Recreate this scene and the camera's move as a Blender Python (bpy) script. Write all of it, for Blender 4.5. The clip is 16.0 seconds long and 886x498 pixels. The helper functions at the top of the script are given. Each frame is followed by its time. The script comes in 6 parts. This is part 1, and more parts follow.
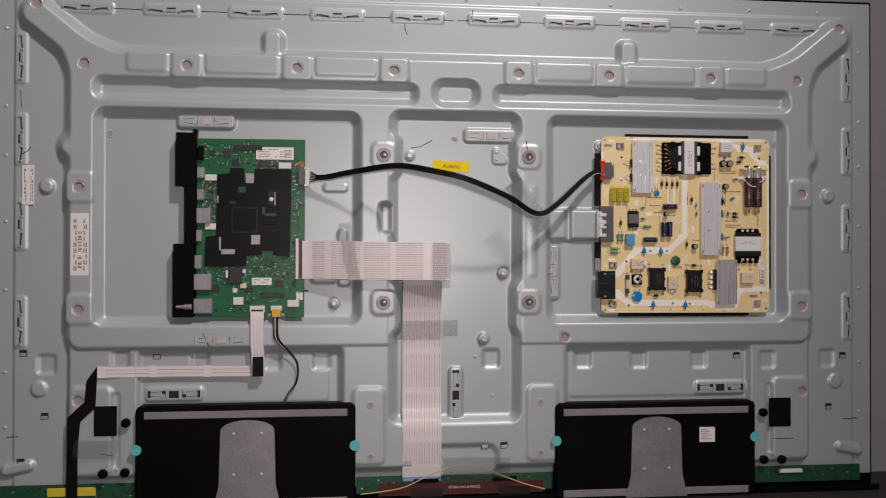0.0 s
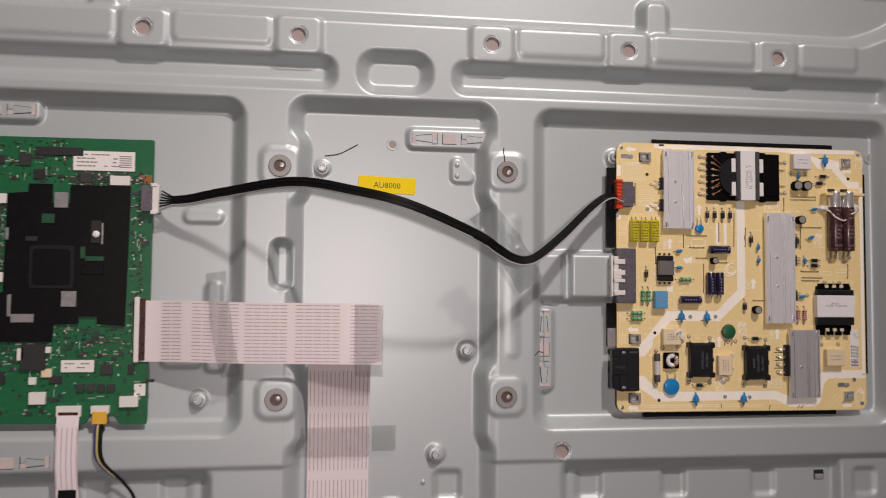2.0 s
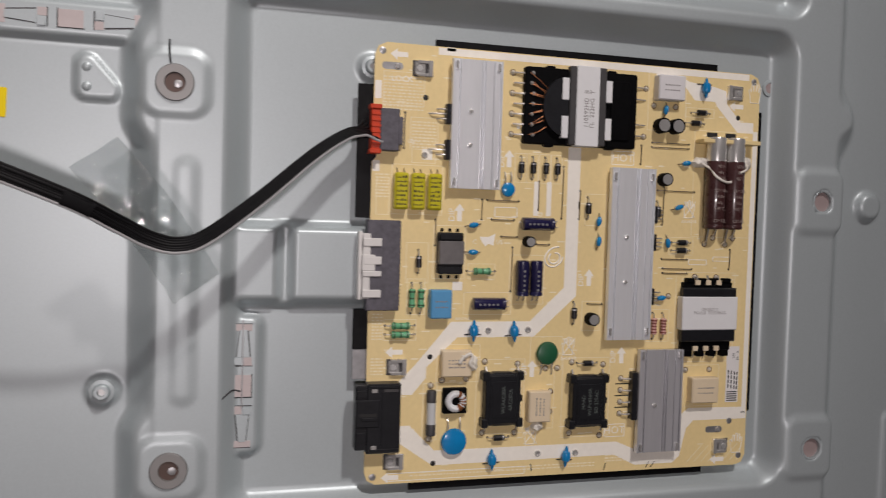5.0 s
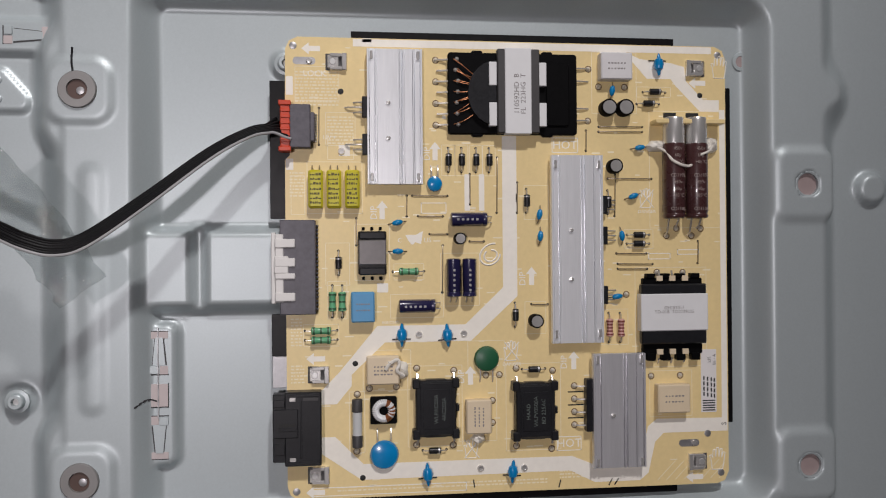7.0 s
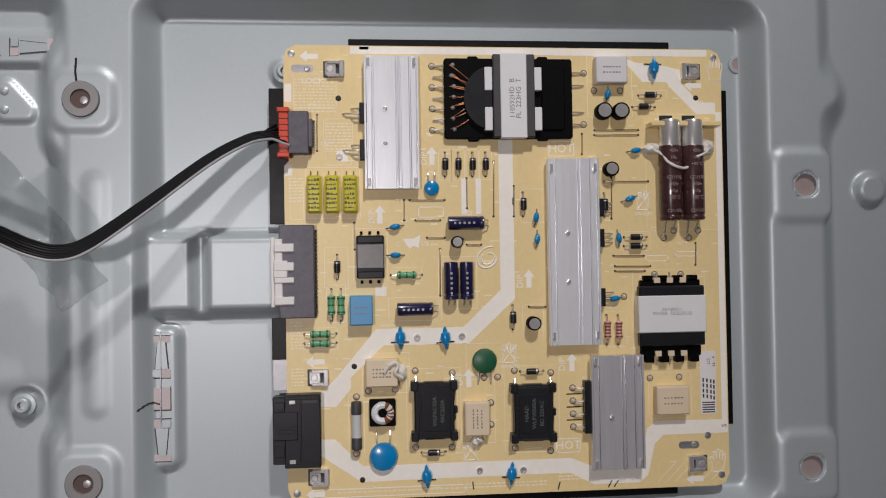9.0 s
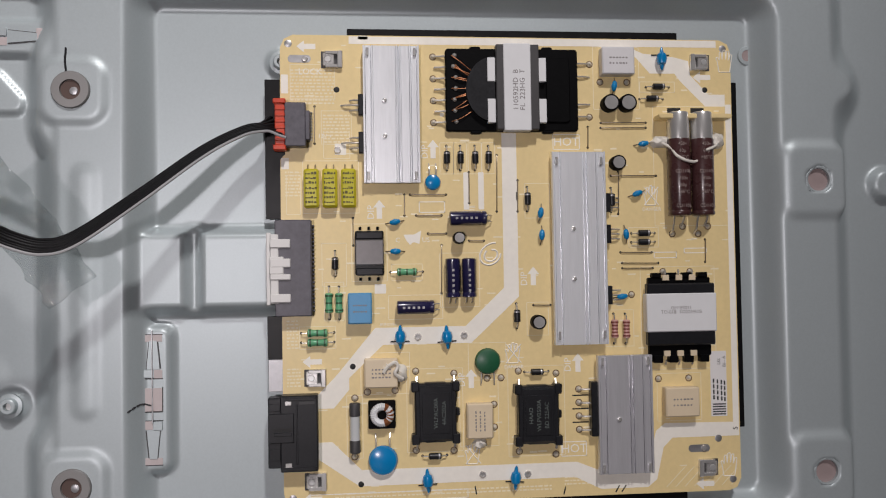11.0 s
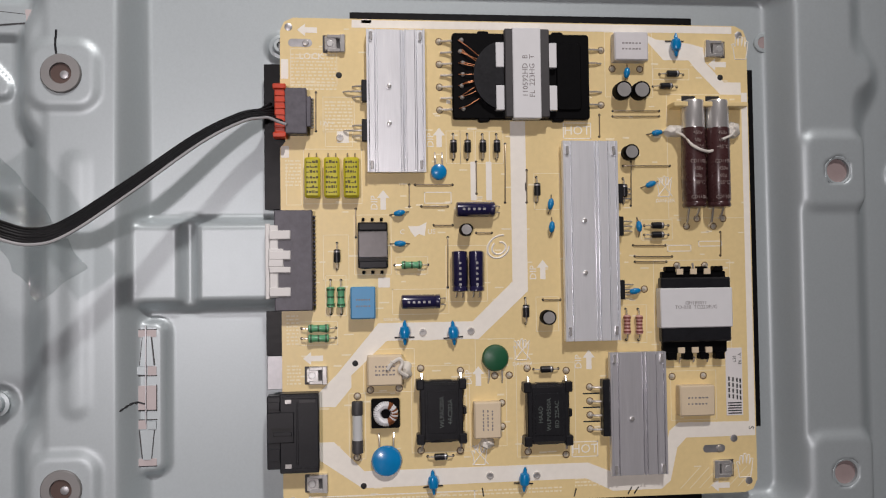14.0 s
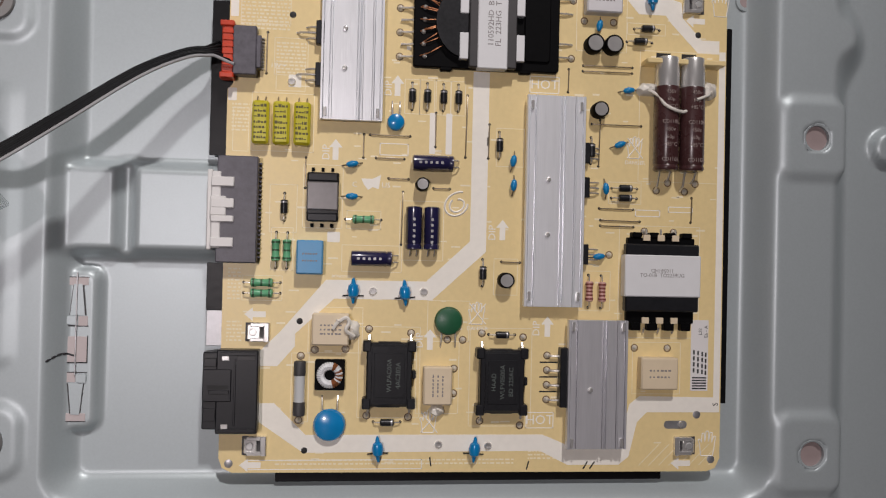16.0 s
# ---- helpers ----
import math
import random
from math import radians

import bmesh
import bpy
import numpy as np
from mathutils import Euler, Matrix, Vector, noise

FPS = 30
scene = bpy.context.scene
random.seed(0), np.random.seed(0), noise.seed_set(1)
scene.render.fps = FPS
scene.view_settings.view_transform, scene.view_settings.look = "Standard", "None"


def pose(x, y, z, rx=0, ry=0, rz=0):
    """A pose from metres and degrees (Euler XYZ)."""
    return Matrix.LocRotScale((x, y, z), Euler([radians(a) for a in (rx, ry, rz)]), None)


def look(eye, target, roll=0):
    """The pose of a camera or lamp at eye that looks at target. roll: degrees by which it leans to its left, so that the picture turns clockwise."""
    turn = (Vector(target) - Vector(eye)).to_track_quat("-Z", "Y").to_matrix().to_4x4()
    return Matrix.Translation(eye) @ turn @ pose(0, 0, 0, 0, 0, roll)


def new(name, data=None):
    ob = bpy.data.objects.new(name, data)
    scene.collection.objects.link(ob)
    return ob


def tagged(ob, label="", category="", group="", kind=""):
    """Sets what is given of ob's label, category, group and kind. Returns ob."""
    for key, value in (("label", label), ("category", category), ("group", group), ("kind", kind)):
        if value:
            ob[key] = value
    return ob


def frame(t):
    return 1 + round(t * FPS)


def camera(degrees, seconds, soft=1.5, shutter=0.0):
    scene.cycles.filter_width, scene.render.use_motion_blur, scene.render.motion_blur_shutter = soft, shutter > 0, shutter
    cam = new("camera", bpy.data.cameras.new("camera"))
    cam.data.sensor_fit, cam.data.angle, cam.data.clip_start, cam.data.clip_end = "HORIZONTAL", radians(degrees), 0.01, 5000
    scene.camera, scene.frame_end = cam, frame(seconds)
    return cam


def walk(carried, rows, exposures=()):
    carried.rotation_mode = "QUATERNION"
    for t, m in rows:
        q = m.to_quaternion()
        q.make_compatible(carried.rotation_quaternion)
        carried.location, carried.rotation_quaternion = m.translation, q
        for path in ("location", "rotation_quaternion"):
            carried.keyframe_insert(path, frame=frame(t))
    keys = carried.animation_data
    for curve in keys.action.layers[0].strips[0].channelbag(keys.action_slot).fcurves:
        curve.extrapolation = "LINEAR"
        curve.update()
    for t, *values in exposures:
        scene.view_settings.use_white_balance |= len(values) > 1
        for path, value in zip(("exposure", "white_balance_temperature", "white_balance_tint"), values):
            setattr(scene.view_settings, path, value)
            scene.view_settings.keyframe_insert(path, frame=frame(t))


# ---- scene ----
cam = camera(56.7, 16.0, soft=1.1, shutter=0.4)
PATH = [
    (0, (-0.136, -1.113, 0.335), (0.073, 0.876, 0.349), 0.1),
    (0.5, (-0.146, -1.065, 0.326), (0.08, 0.922, 0.341), 0.0),
    (1, (-0.154, -0.978, 0.327), (0.121, 1.003, 0.36), 0.1),
    (1.5, (-0.101, -0.839, 0.351), (0.175, 1.14, 0.429), 0.4),
    (2, (-0.059, -0.716, 0.365), (0.221, 1.262, 0.462), 0.4),
    (2.5, (-0.048, -0.661, 0.367), (0.225, 1.317, 0.483), 0.3),
    (3, (-0.089, -0.595, 0.385), (0.239, 1.375, 0.499), 0.5),
    (3.5, (-0.105, -0.532, 0.392), (0.283, 1.428, 0.479), -0.4),
    (4, (-0.04, -0.472, 0.394), (0.478, 1.459, 0.413), 0.2),
    (4.2, (0.002, -0.466, 0.399), (0.527, 1.463, 0.409), 0.4),
    (4.5, (0.054, -0.436, 0.406), (0.626, 1.48, 0.357), 1.4),
    (5, (0.12, -0.443, 0.405), (0.66, 1.481, 0.33), 1.7),
    (7.3, (0.237, -0.438, 0.381), (0.457, 1.55, 0.398), -0.6),
    (7.5, (0.238, -0.439, 0.379), (0.451, 1.55, 0.398), -0.6),
    (8, (0.242, -0.443, 0.381), (0.437, 1.548, 0.391), -0.65),
    (8.5, (0.243, -0.445, 0.382), (0.439, 1.546, 0.399), -0.7),
    (9, (0.246, -0.444, 0.381), (0.438, 1.546, 0.417), -0.9),
    (11.5, (0.247, -0.428, 0.373), (0.439, 1.562, 0.43), -0.9),
    (12, (0.251, -0.429, 0.371), (0.446, 1.561, 0.414), -0.9),
    (12.5, (0.255, -0.43, 0.369), (0.442, 1.561, 0.41), -0.9),
    (13, (0.253, -0.425, 0.372), (0.452, 1.565, 0.411), -0.9),
    (13.5, (0.248, -0.419, 0.377), (0.449, 1.571, 0.42), -0.9),
    (14, (0.242, -0.412, 0.371), (0.448, 1.576, 0.429), -0.8),
    (14.5, (0.244, -0.399, 0.363), (0.452, 1.589, 0.429), -0.9),
    (15, (0.25, -0.398, 0.364), (0.459, 1.59, 0.427), -0.1),
    (15.5, (0.257, -0.398, 0.359), (0.479, 1.589, 0.412), 1.0),
    (16, (0.263, -0.391, 0.357), (0.488, 1.597, 0.382), 1.3),
]
walk(cam, [(t, look(eye, target, roll)) for t, eye, target, roll in PATH],
     [(0, 0.28, 6620, 15), (1.0, 0.28, 6700, 16), (1.5, 0.40, 6820, 17), (2.0, 0.42, 6850, 17), (2.5, 0.16, 6850, 17), (3.5, 0.16, 6820, 17), (4.5, 0.22, 6640, 15), (5.0, 0.29, 6440, 13), (7.5, 0.34, 6200, 11), (12.5, 0.38, 6220, 11), (14.5, 0.42, 6300, 12), (16.0, 0.37, 6300, 12)])

# ---- world and lights ----
world = bpy.data.worlds.new("room_air")
scene.world = world
world.use_nodes = True
world.node_tree.nodes["Background"].inputs[0].default_value = (0.48, 0.76, 0.90, 1)
world.node_tree.nodes["Background"].inputs[1].default_value = 0.07


def lamp(name, kind, eye, target, watts, size, colour):
    data = bpy.data.lights.new(name, kind)
    data.energy, data.color = watts, colour
    data.shadow_soft_size = size
    if kind == "SPOT":
        data.spot_size, data.spot_blend = radians(84), 1.0
    ob = new(name, data)
    ob.matrix_world = look(eye, target)
    return ob


lamp("ceiling_spot", "SPOT", (0.52, -1.40, 1.95), (-0.50, 0.0, 0.70), 106, 0.06, (1.0, 0.93, 0.88))
# fixed point, added in place of a torch carried at the camera
lamp("camera_torch_stand_in", "POINT", (-0.02, -1.20, 0.39), (0, 0, 0.4), 12.6, 0.03, (1.0, 0.89, 0.87))

# ---- materials ----


def material(name, colour, rough=0.5, metal=0.0, vary=0.10, grain=60.0, bump=0.04, big=6.0, spec=0.5, piece=0.0, stretch=None, coat=0.0):
    """A surface with colour drift at two scales, a little bump and uneven gloss."""
    m = bpy.data.materials.new(name)
    m.use_nodes = True
    nt = m.node_tree
    b = nt.nodes["Principled BSDF"]
    b.inputs["Metallic"].default_value = metal
    b.inputs["Specular IOR Level"].default_value = spec
    b.inputs["Coat Weight"].default_value = coat
    tc = nt.nodes.new("ShaderNodeTexCoord")
    src = tc.outputs["Object"]
    if stretch:
        mp = nt.nodes.new("ShaderNodeMapping")
        mp.inputs["Scale"].default_value = stretch
        nt.links.new(src, mp.inputs["Vector"])
        src = mp.outputs["Vector"]
    noises = []
    for scale, detail in ((big, 3), (grain, 4)):
        n = nt.nodes.new("ShaderNodeTexNoise")
        n.inputs["Scale"].default_value = scale
        n.inputs["Detail"].default_value = detail
        nt.links.new(src, n.inputs["Vector"])
        noises.append(n)
    mix = nt.nodes.new("ShaderNodeMath")
    mix.operation = "ADD"
    nt.links.new(noises[0].outputs["Fac"], mix.inputs[0])
    nt.links.new(noises[1].outputs["Fac"], mix.inputs[1])
    ramp = nt.nodes.new("ShaderNodeMapRange")
    ramp.inputs["From Min"].default_value, ramp.inputs["From Max"].default_value = 0.6, 1.4
    ramp.inputs["To Min"].default_value, ramp.inputs["To Max"].default_value = 1 - vary, 1 + vary
    nt.links.new(mix.outputs[0], ramp.inputs["Value"])
    val = ramp.outputs[0]
    if piece:
        info = nt.nodes.new("ShaderNodeObjectInfo")
        pr = nt.nodes.new("ShaderNodeMapRange")
        pr.inputs["To Min"].default_value, pr.inputs["To Max"].default_value = 1 - piece, 1 + piece
        nt.links.new(info.outputs["Random"], pr.inputs["Value"])
        mu = nt.nodes.new("ShaderNodeMath")
        mu.operation = "MULTIPLY"
        nt.links.new(val, mu.inputs[0])
        nt.links.new(pr.outputs[0], mu.inputs[1])
        val = mu.outputs[0]
    hsv = nt.nodes.new("ShaderNodeHueSaturation")
    hsv.inputs["Color"].default_value = (*colour, 1)
    nt.links.new(val, hsv.inputs["Value"])
    nt.links.new(hsv.outputs[0], b.inputs["Base Color"])
    rr = nt.nodes.new("ShaderNodeMapRange")
    rr.inputs["To Min"].default_value, rr.inputs["To Max"].default_value = max(0.03, rough - 0.07), min(1, rough + 0.07)
    nt.links.new(noises[1].outputs["Fac"], rr.inputs["Value"])
    nt.links.new(rr.outputs[0], b.inputs["Roughness"])
    if bump:
        bp = nt.nodes.new("ShaderNodeBump")
        bp.inputs["Strength"].default_value = bump
        bp.inputs["Distance"].default_value = 0.001
        nt.links.new(noises[1].outputs["Fac"], bp.inputs["Height"])
        nt.links.new(bp.outputs[0], b.inputs["Normal"])
    return m


def clear_film(name, rough, tint, gloss, crease=0.5):
    """Thin clear plastic: see-through, slightly grey, with crumpled gloss."""
    m = bpy.data.materials.new(name)
    m.use_nodes = True
    nt = m.node_tree
    out = nt.nodes["Material Output"]
    clear, shine, mix = nt.nodes.new("ShaderNodeBsdfTransparent"), nt.nodes.new("ShaderNodeBsdfGlossy"), nt.nodes.new("ShaderNodeMixShader")
    clear.inputs["Color"].default_value = (*tint, 1)
    shine.inputs["Color"].default_value = (0.95, 0.95, 0.95, 1)
    shine.inputs["Roughness"].default_value = rough
    mix.inputs["Fac"].default_value = gloss
    n = nt.nodes.new("ShaderNodeTexNoise")
    n.inputs["Scale"].default_value = 70
    n.inputs["Detail"].default_value = 3
    bp = nt.nodes.new("ShaderNodeBump")
    bp.inputs["Strength"].default_value = crease
    bp.inputs["Distance"].default_value = 0.004 * crease
    nt.links.new(n.outputs["Fac"], bp.inputs["Height"])
    nt.links.new(bp.outputs[0], shine.inputs["Normal"])
    nt.links.new(clear.outputs[0], mix.inputs[1])
    nt.links.new(shine.outputs[0], mix.inputs[2])
    nt.links.new(mix.outputs[0], out.inputs["Surface"])
    return m


STEEL = material("painted_steel", (0.452, 0.505, 0.52), 0.42, 0.28, 0.05, 900, 0.012, 5, spec=0.45)
STEEL_CLIP = material("bare_steel", (0.66, 0.66, 0.65), 0.35, 0.6, 0.06, 300, 0.03, 30)
BARE = material("hole_backing", (0.34, 0.27, 0.265), 0.55, 0.0, 0.08, 200, 0.03, 20)
DARK = material("dark_gap", (0.012, 0.012, 0.012), 0.6, 0.0, 0.1)
INK = material("black_marker_ink", (0.015, 0.015, 0.018), 0.45, 0.0, 0.1)
BLACK = material("black_plastic", (0.003, 0.003, 0.0035), 0.5, 0.0, 0.3, 500, 0.05, 20, spec=0.07)
SATIN = material("black_moulded_plastic", (0.013, 0.0135, 0.016), 0.36, 0.0, 0.25, 700, 0.03, 90, spec=0.35)
SHEET = material("black_insulating_sheet", (0.005, 0.005, 0.006), 0.38, 0.0, 0.3, 300, 0.06, 15, spec=0.22)
GREYPL = material("dark_grey_connector_plastic", (0.098, 0.093, 0.112), 0.45, 0.0, 0.35, 420, 0.12, 140)
FERRITE_TOP = material("ground_ferrite_face", (0.19, 0.18, 0.18), 0.36, 0.3, 0.14, 300, 0.05, 50)
JOINT = material("bright_solder_dome", (0.70, 0.67, 0.61), 0.20, 0.35, 0.15, 300, 0.05, 60)
FLUX = material("brown_flux_ring", (0.17, 0.105, 0.05), 0.4)
OLIVE_PRINT = material("dark_olive_print", (0.10, 0.085, 0.012), 0.5)
MAROON_BAND = material("maroon_resistor_band", (0.20, 0.05, 0.04), 0.4)
PCB = material("tan_circuit_board", (0.825, 0.655, 0.33), 0.40, 0.0, 0.06, 350, 0.02, 14)
SILK = material("silkscreen_white", (0.92, 0.885, 0.80), 0.5, 0.0, 0.05, 300, 0.01, 30)
ALU = material("extruded_aluminium", (0.93, 0.95, 0.98), 0.33, 0.48, 0.05, 130, 0.05, 20, stretch=(18, 18, 0.6))
ALU_DULL = material("dull_aluminium", (0.68, 0.68, 0.71), 0.34, 0.55, 0.06, 130, 0.05, 20, stretch=(18, 18, 0.6))
CHROME = material("bright_tin", (0.80, 0.79, 0.77), 0.24, 0.7, 0.06, 200, 0.04, 40)
SOLDER = material("solder_tin", (0.74, 0.72, 0.68), 0.24, 0.65, 0.10, 300, 0.10, 60)
LEAD = material("wire_lead", (0.34, 0.29, 0.22), 0.38, 0.8, 0.10)
COPPER = material("enamelled_copper", (0.34, 0.13, 0.05), 0.42, 0.5, 0.12)
WHITE = material("white_tape_wrap", (0.76, 0.77, 0.78), 0.45, 0.0, 0.03, 200, 0.03, 30)
CREAM = material("cream_film_box", (0.74, 0.62, 0.44), 0.42, 0.0, 0.04, 250, 0.03, 40)
GREYBOX = material("pale_grey_film_box", (0.70, 0.69, 0.70), 0.42, 0.0, 0.04, 250, 0.03, 40)
GLUE = material("white_silicone", (0.78, 0.75, 0.68), 0.45, 0.0, 0.05, 150, 0.15, 60)
YELLOW = material("yellow_film_wrap", (0.56, 0.50, 0.02), 0.30, 0.0, 0.06, 250, 0.03, 60, coat=0.4)
NAVY = material("navy_sleeve", (0.018, 0.016, 0.060), 0.24, 0.0, 0.10, 200, 0.02, 60, coat=0.5)
BROWN = material("brown_sleeve", (0.062, 0.026, 0.026), 0.28, 0.0, 0.10, 200, 0.02, 60, coat=0.4)
BLUE = material("blue_epoxy", (0.006, 0.22, 0.52), 0.22, 0.0, 0.08, 250, 0.05, 80, coat=0.5)
BLUEBOX = material("blue_film_box", (0.10, 0.32, 0.57), 0.38, 0.0, 0.06, 250, 0.04, 60)
GREEND = material("green_epoxy", (0.016, 0.10, 0.045), 0.40, 0.0, 0.08, 250, 0.05, 80)
GREENR = material("green_resistor_paint", (0.13, 0.40, 0.21), 0.30, 0.0, 0.08, 250, 0.04, 80)
PINKR = material("pink_resistor_paint", (0.62, 0.36, 0.32), 0.32, 0.0, 0.08, 250, 0.04, 80)
BAND = material("resistor_band", (0.035, 0.10, 0.045), 0.4)
RED = material("orange_red_plug", (0.58, 0.055, 0.018), 0.36, 0.0, 0.08, 250, 0.05, 60)
IVORY = material("white_plug_plastic", (0.72, 0.71, 0.69), 0.40, 0.0, 0.04, 250, 0.03, 60)
GLASS = material("fuse_glass", (0.62, 0.64, 0.64), 0.12, 0.0, 0.05, 100, 0.01, 60, coat=0.6)
FERRITE = material("grey_ferrite", (0.055, 0.053, 0.055), 0.55, 0.1, 0.12, 300, 0.06, 50)
GREEN = material("green_circuit_board", (0.009, 0.118, 0.048), 0.36, 0.0, 0.14, 260, 0.04, 30)
GREENDK = material("dark_green_circuit_board", (0.012, 0.07, 0.035), 0.42, 0.0, 0.2, 260, 0.04, 30)
CHIP = material("chip_package", (0.030, 0.030, 0.032), 0.45, 0.0, 0.1, 400, 0.04, 60, piece=0.4)
TINY = material("ceramic_chip", (0.24, 0.22, 0.17), 0.4, 0.2, 0.1, 400, 0.02, 60, piece=0.6)
PAPER = material("white_label_paper", (0.78, 0.76, 0.75), 0.55, 0.0, 0.02, 150, 0.01, 20)
PRINT = material("grey_print", (0.25, 0.23, 0.23), 0.6)
PRINTDK = material("dark_print", (0.05, 0.05, 0.05), 0.6)
YLABEL = material("yellow_label", (0.88, 0.66, 0.008), 0.55, 0.0, 0.04, 100, 0.01, 20, spec=0.15)
FLEX = material("white_ribbon_cable", (0.76, 0.70, 0.715), 0.34, 0.0, 0.025, 200, 0.02, 12)
FLEXLINE = material("ribbon_print", (0.40, 0.30, 0.32), 0.5)
WIRE = material("black_wire_insulation", (0.008, 0.008, 0.009), 0.4, 0.0, 0.15, 300, 0.04, 30, spec=0.3)
WIREGREY = material("grey_wire_stripe", (0.36, 0.36, 0.37), 0.4)
WYELLOW = material("yellow_wire_insulation", (0.55, 0.48, 0.20), 0.4)
WBLUE = material("blue_wire_insulation", (0.03, 0.04, 0.16), 0.4)
FOAM = material("grey_foam_strip", (0.22, 0.215, 0.215), 0.85, 0.0, 0.12, 500, 0.3, 40)
PLATE = material("brushed_steel_plate", (0.42, 0.42, 0.43), 0.40, 0.7, 0.22, 300, 0.08, 25)
TEAL = material("teal_dot_sticker", (0.10, 0.50, 0.52), 0.5)
REDPCB = material("red_brown_flex_board", (0.075, 0.014, 0.011), 0.4, 0.0, 0.1, 200, 0.03, 30)
REDCOVER = material("dark_brown_film", (0.018, 0.010, 0.008), 0.35, 0.0, 0.2, 200, 0.03, 30)
GOLD = material("yellow_film_connector", (0.62, 0.52, 0.04), 0.4)
TAPE = clear_film("clear_tape", 0.10, (0.985, 0.987, 0.987), 0.13, 0.8)
TAPE_GREY = clear_film("greyish_clear_tape", 0.12, (0.915, 0.93, 0.93), 0.15, 0.9)
WALLP = material("grey_wall_paint", (0.30, 0.30, 0.31), 0.8, 0.0, 0.06, 90, 0.1, 2)
FLOORM = material("dark_floor", (0.035, 0.030, 0.028), 0.6, 0.0, 0.2, 40, 0.1, 3)
# invented wall colour: gives right-facing steel slopes a dark bluish reflection
WALLE = material("dark_blue_reflection_wall", (0.05, 0.07, 0.085), 0.8, 0.0, 0.06, 90, 0.1, 2)
CEILM = material("white_ceiling_paint", (0.7, 0.7, 0.69), 0.85, 0.0, 0.04, 90, 0.05, 2)

# ---- building tools: u to the right, v up, h out of the chassis, in millimetres from the middle of the four mounting holes ----
MID = 0.37
PLACE = {}


def spot(u, v, h):
    return Vector((u / 1000, -h / 1000, MID + v / 1000))


def rrect(u0, v0, u1, v1, r, n=4):
    r = max(0.02, min(r, (u1 - u0) / 2 - 0.01, (v1 - v0) / 2 - 0.01))
    out = []
    for cu, cv, a0 in ((u1 - r, v1 - r, 0), (u0 + r, v1 - r, 90), (u0 + r, v0 + r, 180), (u1 - r, v0 + r, 270)):
        for k in range(n + 1):
            a = radians(a0 + 90 * k / n)
            out.append((cu + r * math.cos(a), cv + r * math.sin(a)))
    return out


class Shape:
    """Gathers the faces of one mesh."""

    def __init__(self):
        self.v, self.f, self.m = [], [], []

    def ring(self, pts):
        k = len(self.v)
        self.v += pts
        return list(range(k, k + len(pts)))

    def face(self, idx, m=0):
        self.f.append(idx)
        self.m.append(m)

    def bridge(self, a, b, m=0):
        n = len(a)
        for i in range(n):
            self.face((a[i], a[(i + 1) % n], b[(i + 1) % n], b[i]), m)

    def slab(self, u0, v0, u1, v1, h0, h1, r=0.4, b=0.25, m=0, n=2):
        """A block with rounded corners and a softened front edge."""
        b = min(b, (h1 - h0) * 0.45)
        lo = self.ring([(u, v, h0) for u, v in rrect(u0, v0, u1, v1, r, n)])
        mid = self.ring([(u, v, h1 - b) for u, v in rrect(u0, v0, u1, v1, r, n)])
        top = self.ring([(u, v, h1) for u, v in rrect(u0 + b, v0 + b, u1 - b, v1 - b, max(r - b, 0.05), n)])
        self.bridge(lo, mid, m), self.bridge(mid, top, m)
        self.face(top, m), self.face(lo[::-1], m)
        return self

    def prism(self, pts, h0, h1, m=0):
        lo = self.ring([(u, v, h0) for u, v in pts])
        hi = self.ring([(u, v, h1) for u, v in pts])
        self.bridge(lo, hi, m), self.face(hi, m), self.face(lo[::-1], m)
        return self

    def lathe(self, profile, at=(0, 0, 0), axis="h", n=16, m=0):
        """Turns (distance along the axis, radius) rows round an axis."""
        rings = []
        for s, r in profile:
            pts = []
            for k in range(n):
                c, d = r * math.cos(2 * math.pi * k / n), r * math.sin(2 * math.pi * k / n)
                p = {"h": (c, d, s), "u": (s, c, d), "v": (d, s, c)}[axis]
                pts.append((at[0] + p[0], at[1] + p[1], at[2] + p[2]))
            rings.append(self.ring(pts))
        for a, b in zip(rings, rings[1:]):
            self.bridge(a, b, m)
        self.face(rings[0][::-1], m), self.face(rings[-1], m)
        return self

    def tube(self, pts, r, n=6, m=0, flat=1.0):
        rings = []
        pts = [Vector(p) for p in pts]
        up = Vector((0, 0, 1))
        for i, p in enumerate(pts):
            d = (pts[min(i + 1, len(pts) - 1)] - pts[max(i - 1, 0)]).normalized()
            side = d.cross(up)
            if side.length < 1e-4:
                side = Vector((1, 0, 0))
            side.normalize()
            nrm = side.cross(d)
            rings.append(self.ring([tuple(p + side * (r * math.cos(2 * math.pi * k / n)) + nrm * (r * flat * math.sin(2 * math.pi * k / n))) for k in range(n)]))
        for a, b in zip(rings, rings[1:]):
            self.bridge(a, b, m)
        self.face(rings[0][::-1], m), self.face(rings[-1], m)
        return self

    def mesh(self, name, mats, smooth=True):
        me = bpy.data.meshes.new(name)
        me.from_pydata([(u / 1000, -h / 1000, v / 1000) for u, v, h in self.v], [], self.f)
        for m in (mats if isinstance(mats, (list, tuple)) else [mats]):
            me.materials.append(m)
        me.polygons.foreach_set("material_index", self.m)
        bm = bmesh.new()
        bm.from_mesh(me)
        bmesh.ops.recalc_face_normals(bm, faces=bm.faces)
        bm.to_mesh(me)
        bm.free()
        if smooth:
            me.shade_smooth()
            me.set_sharp_from_angle(angle=radians(38))
        return me


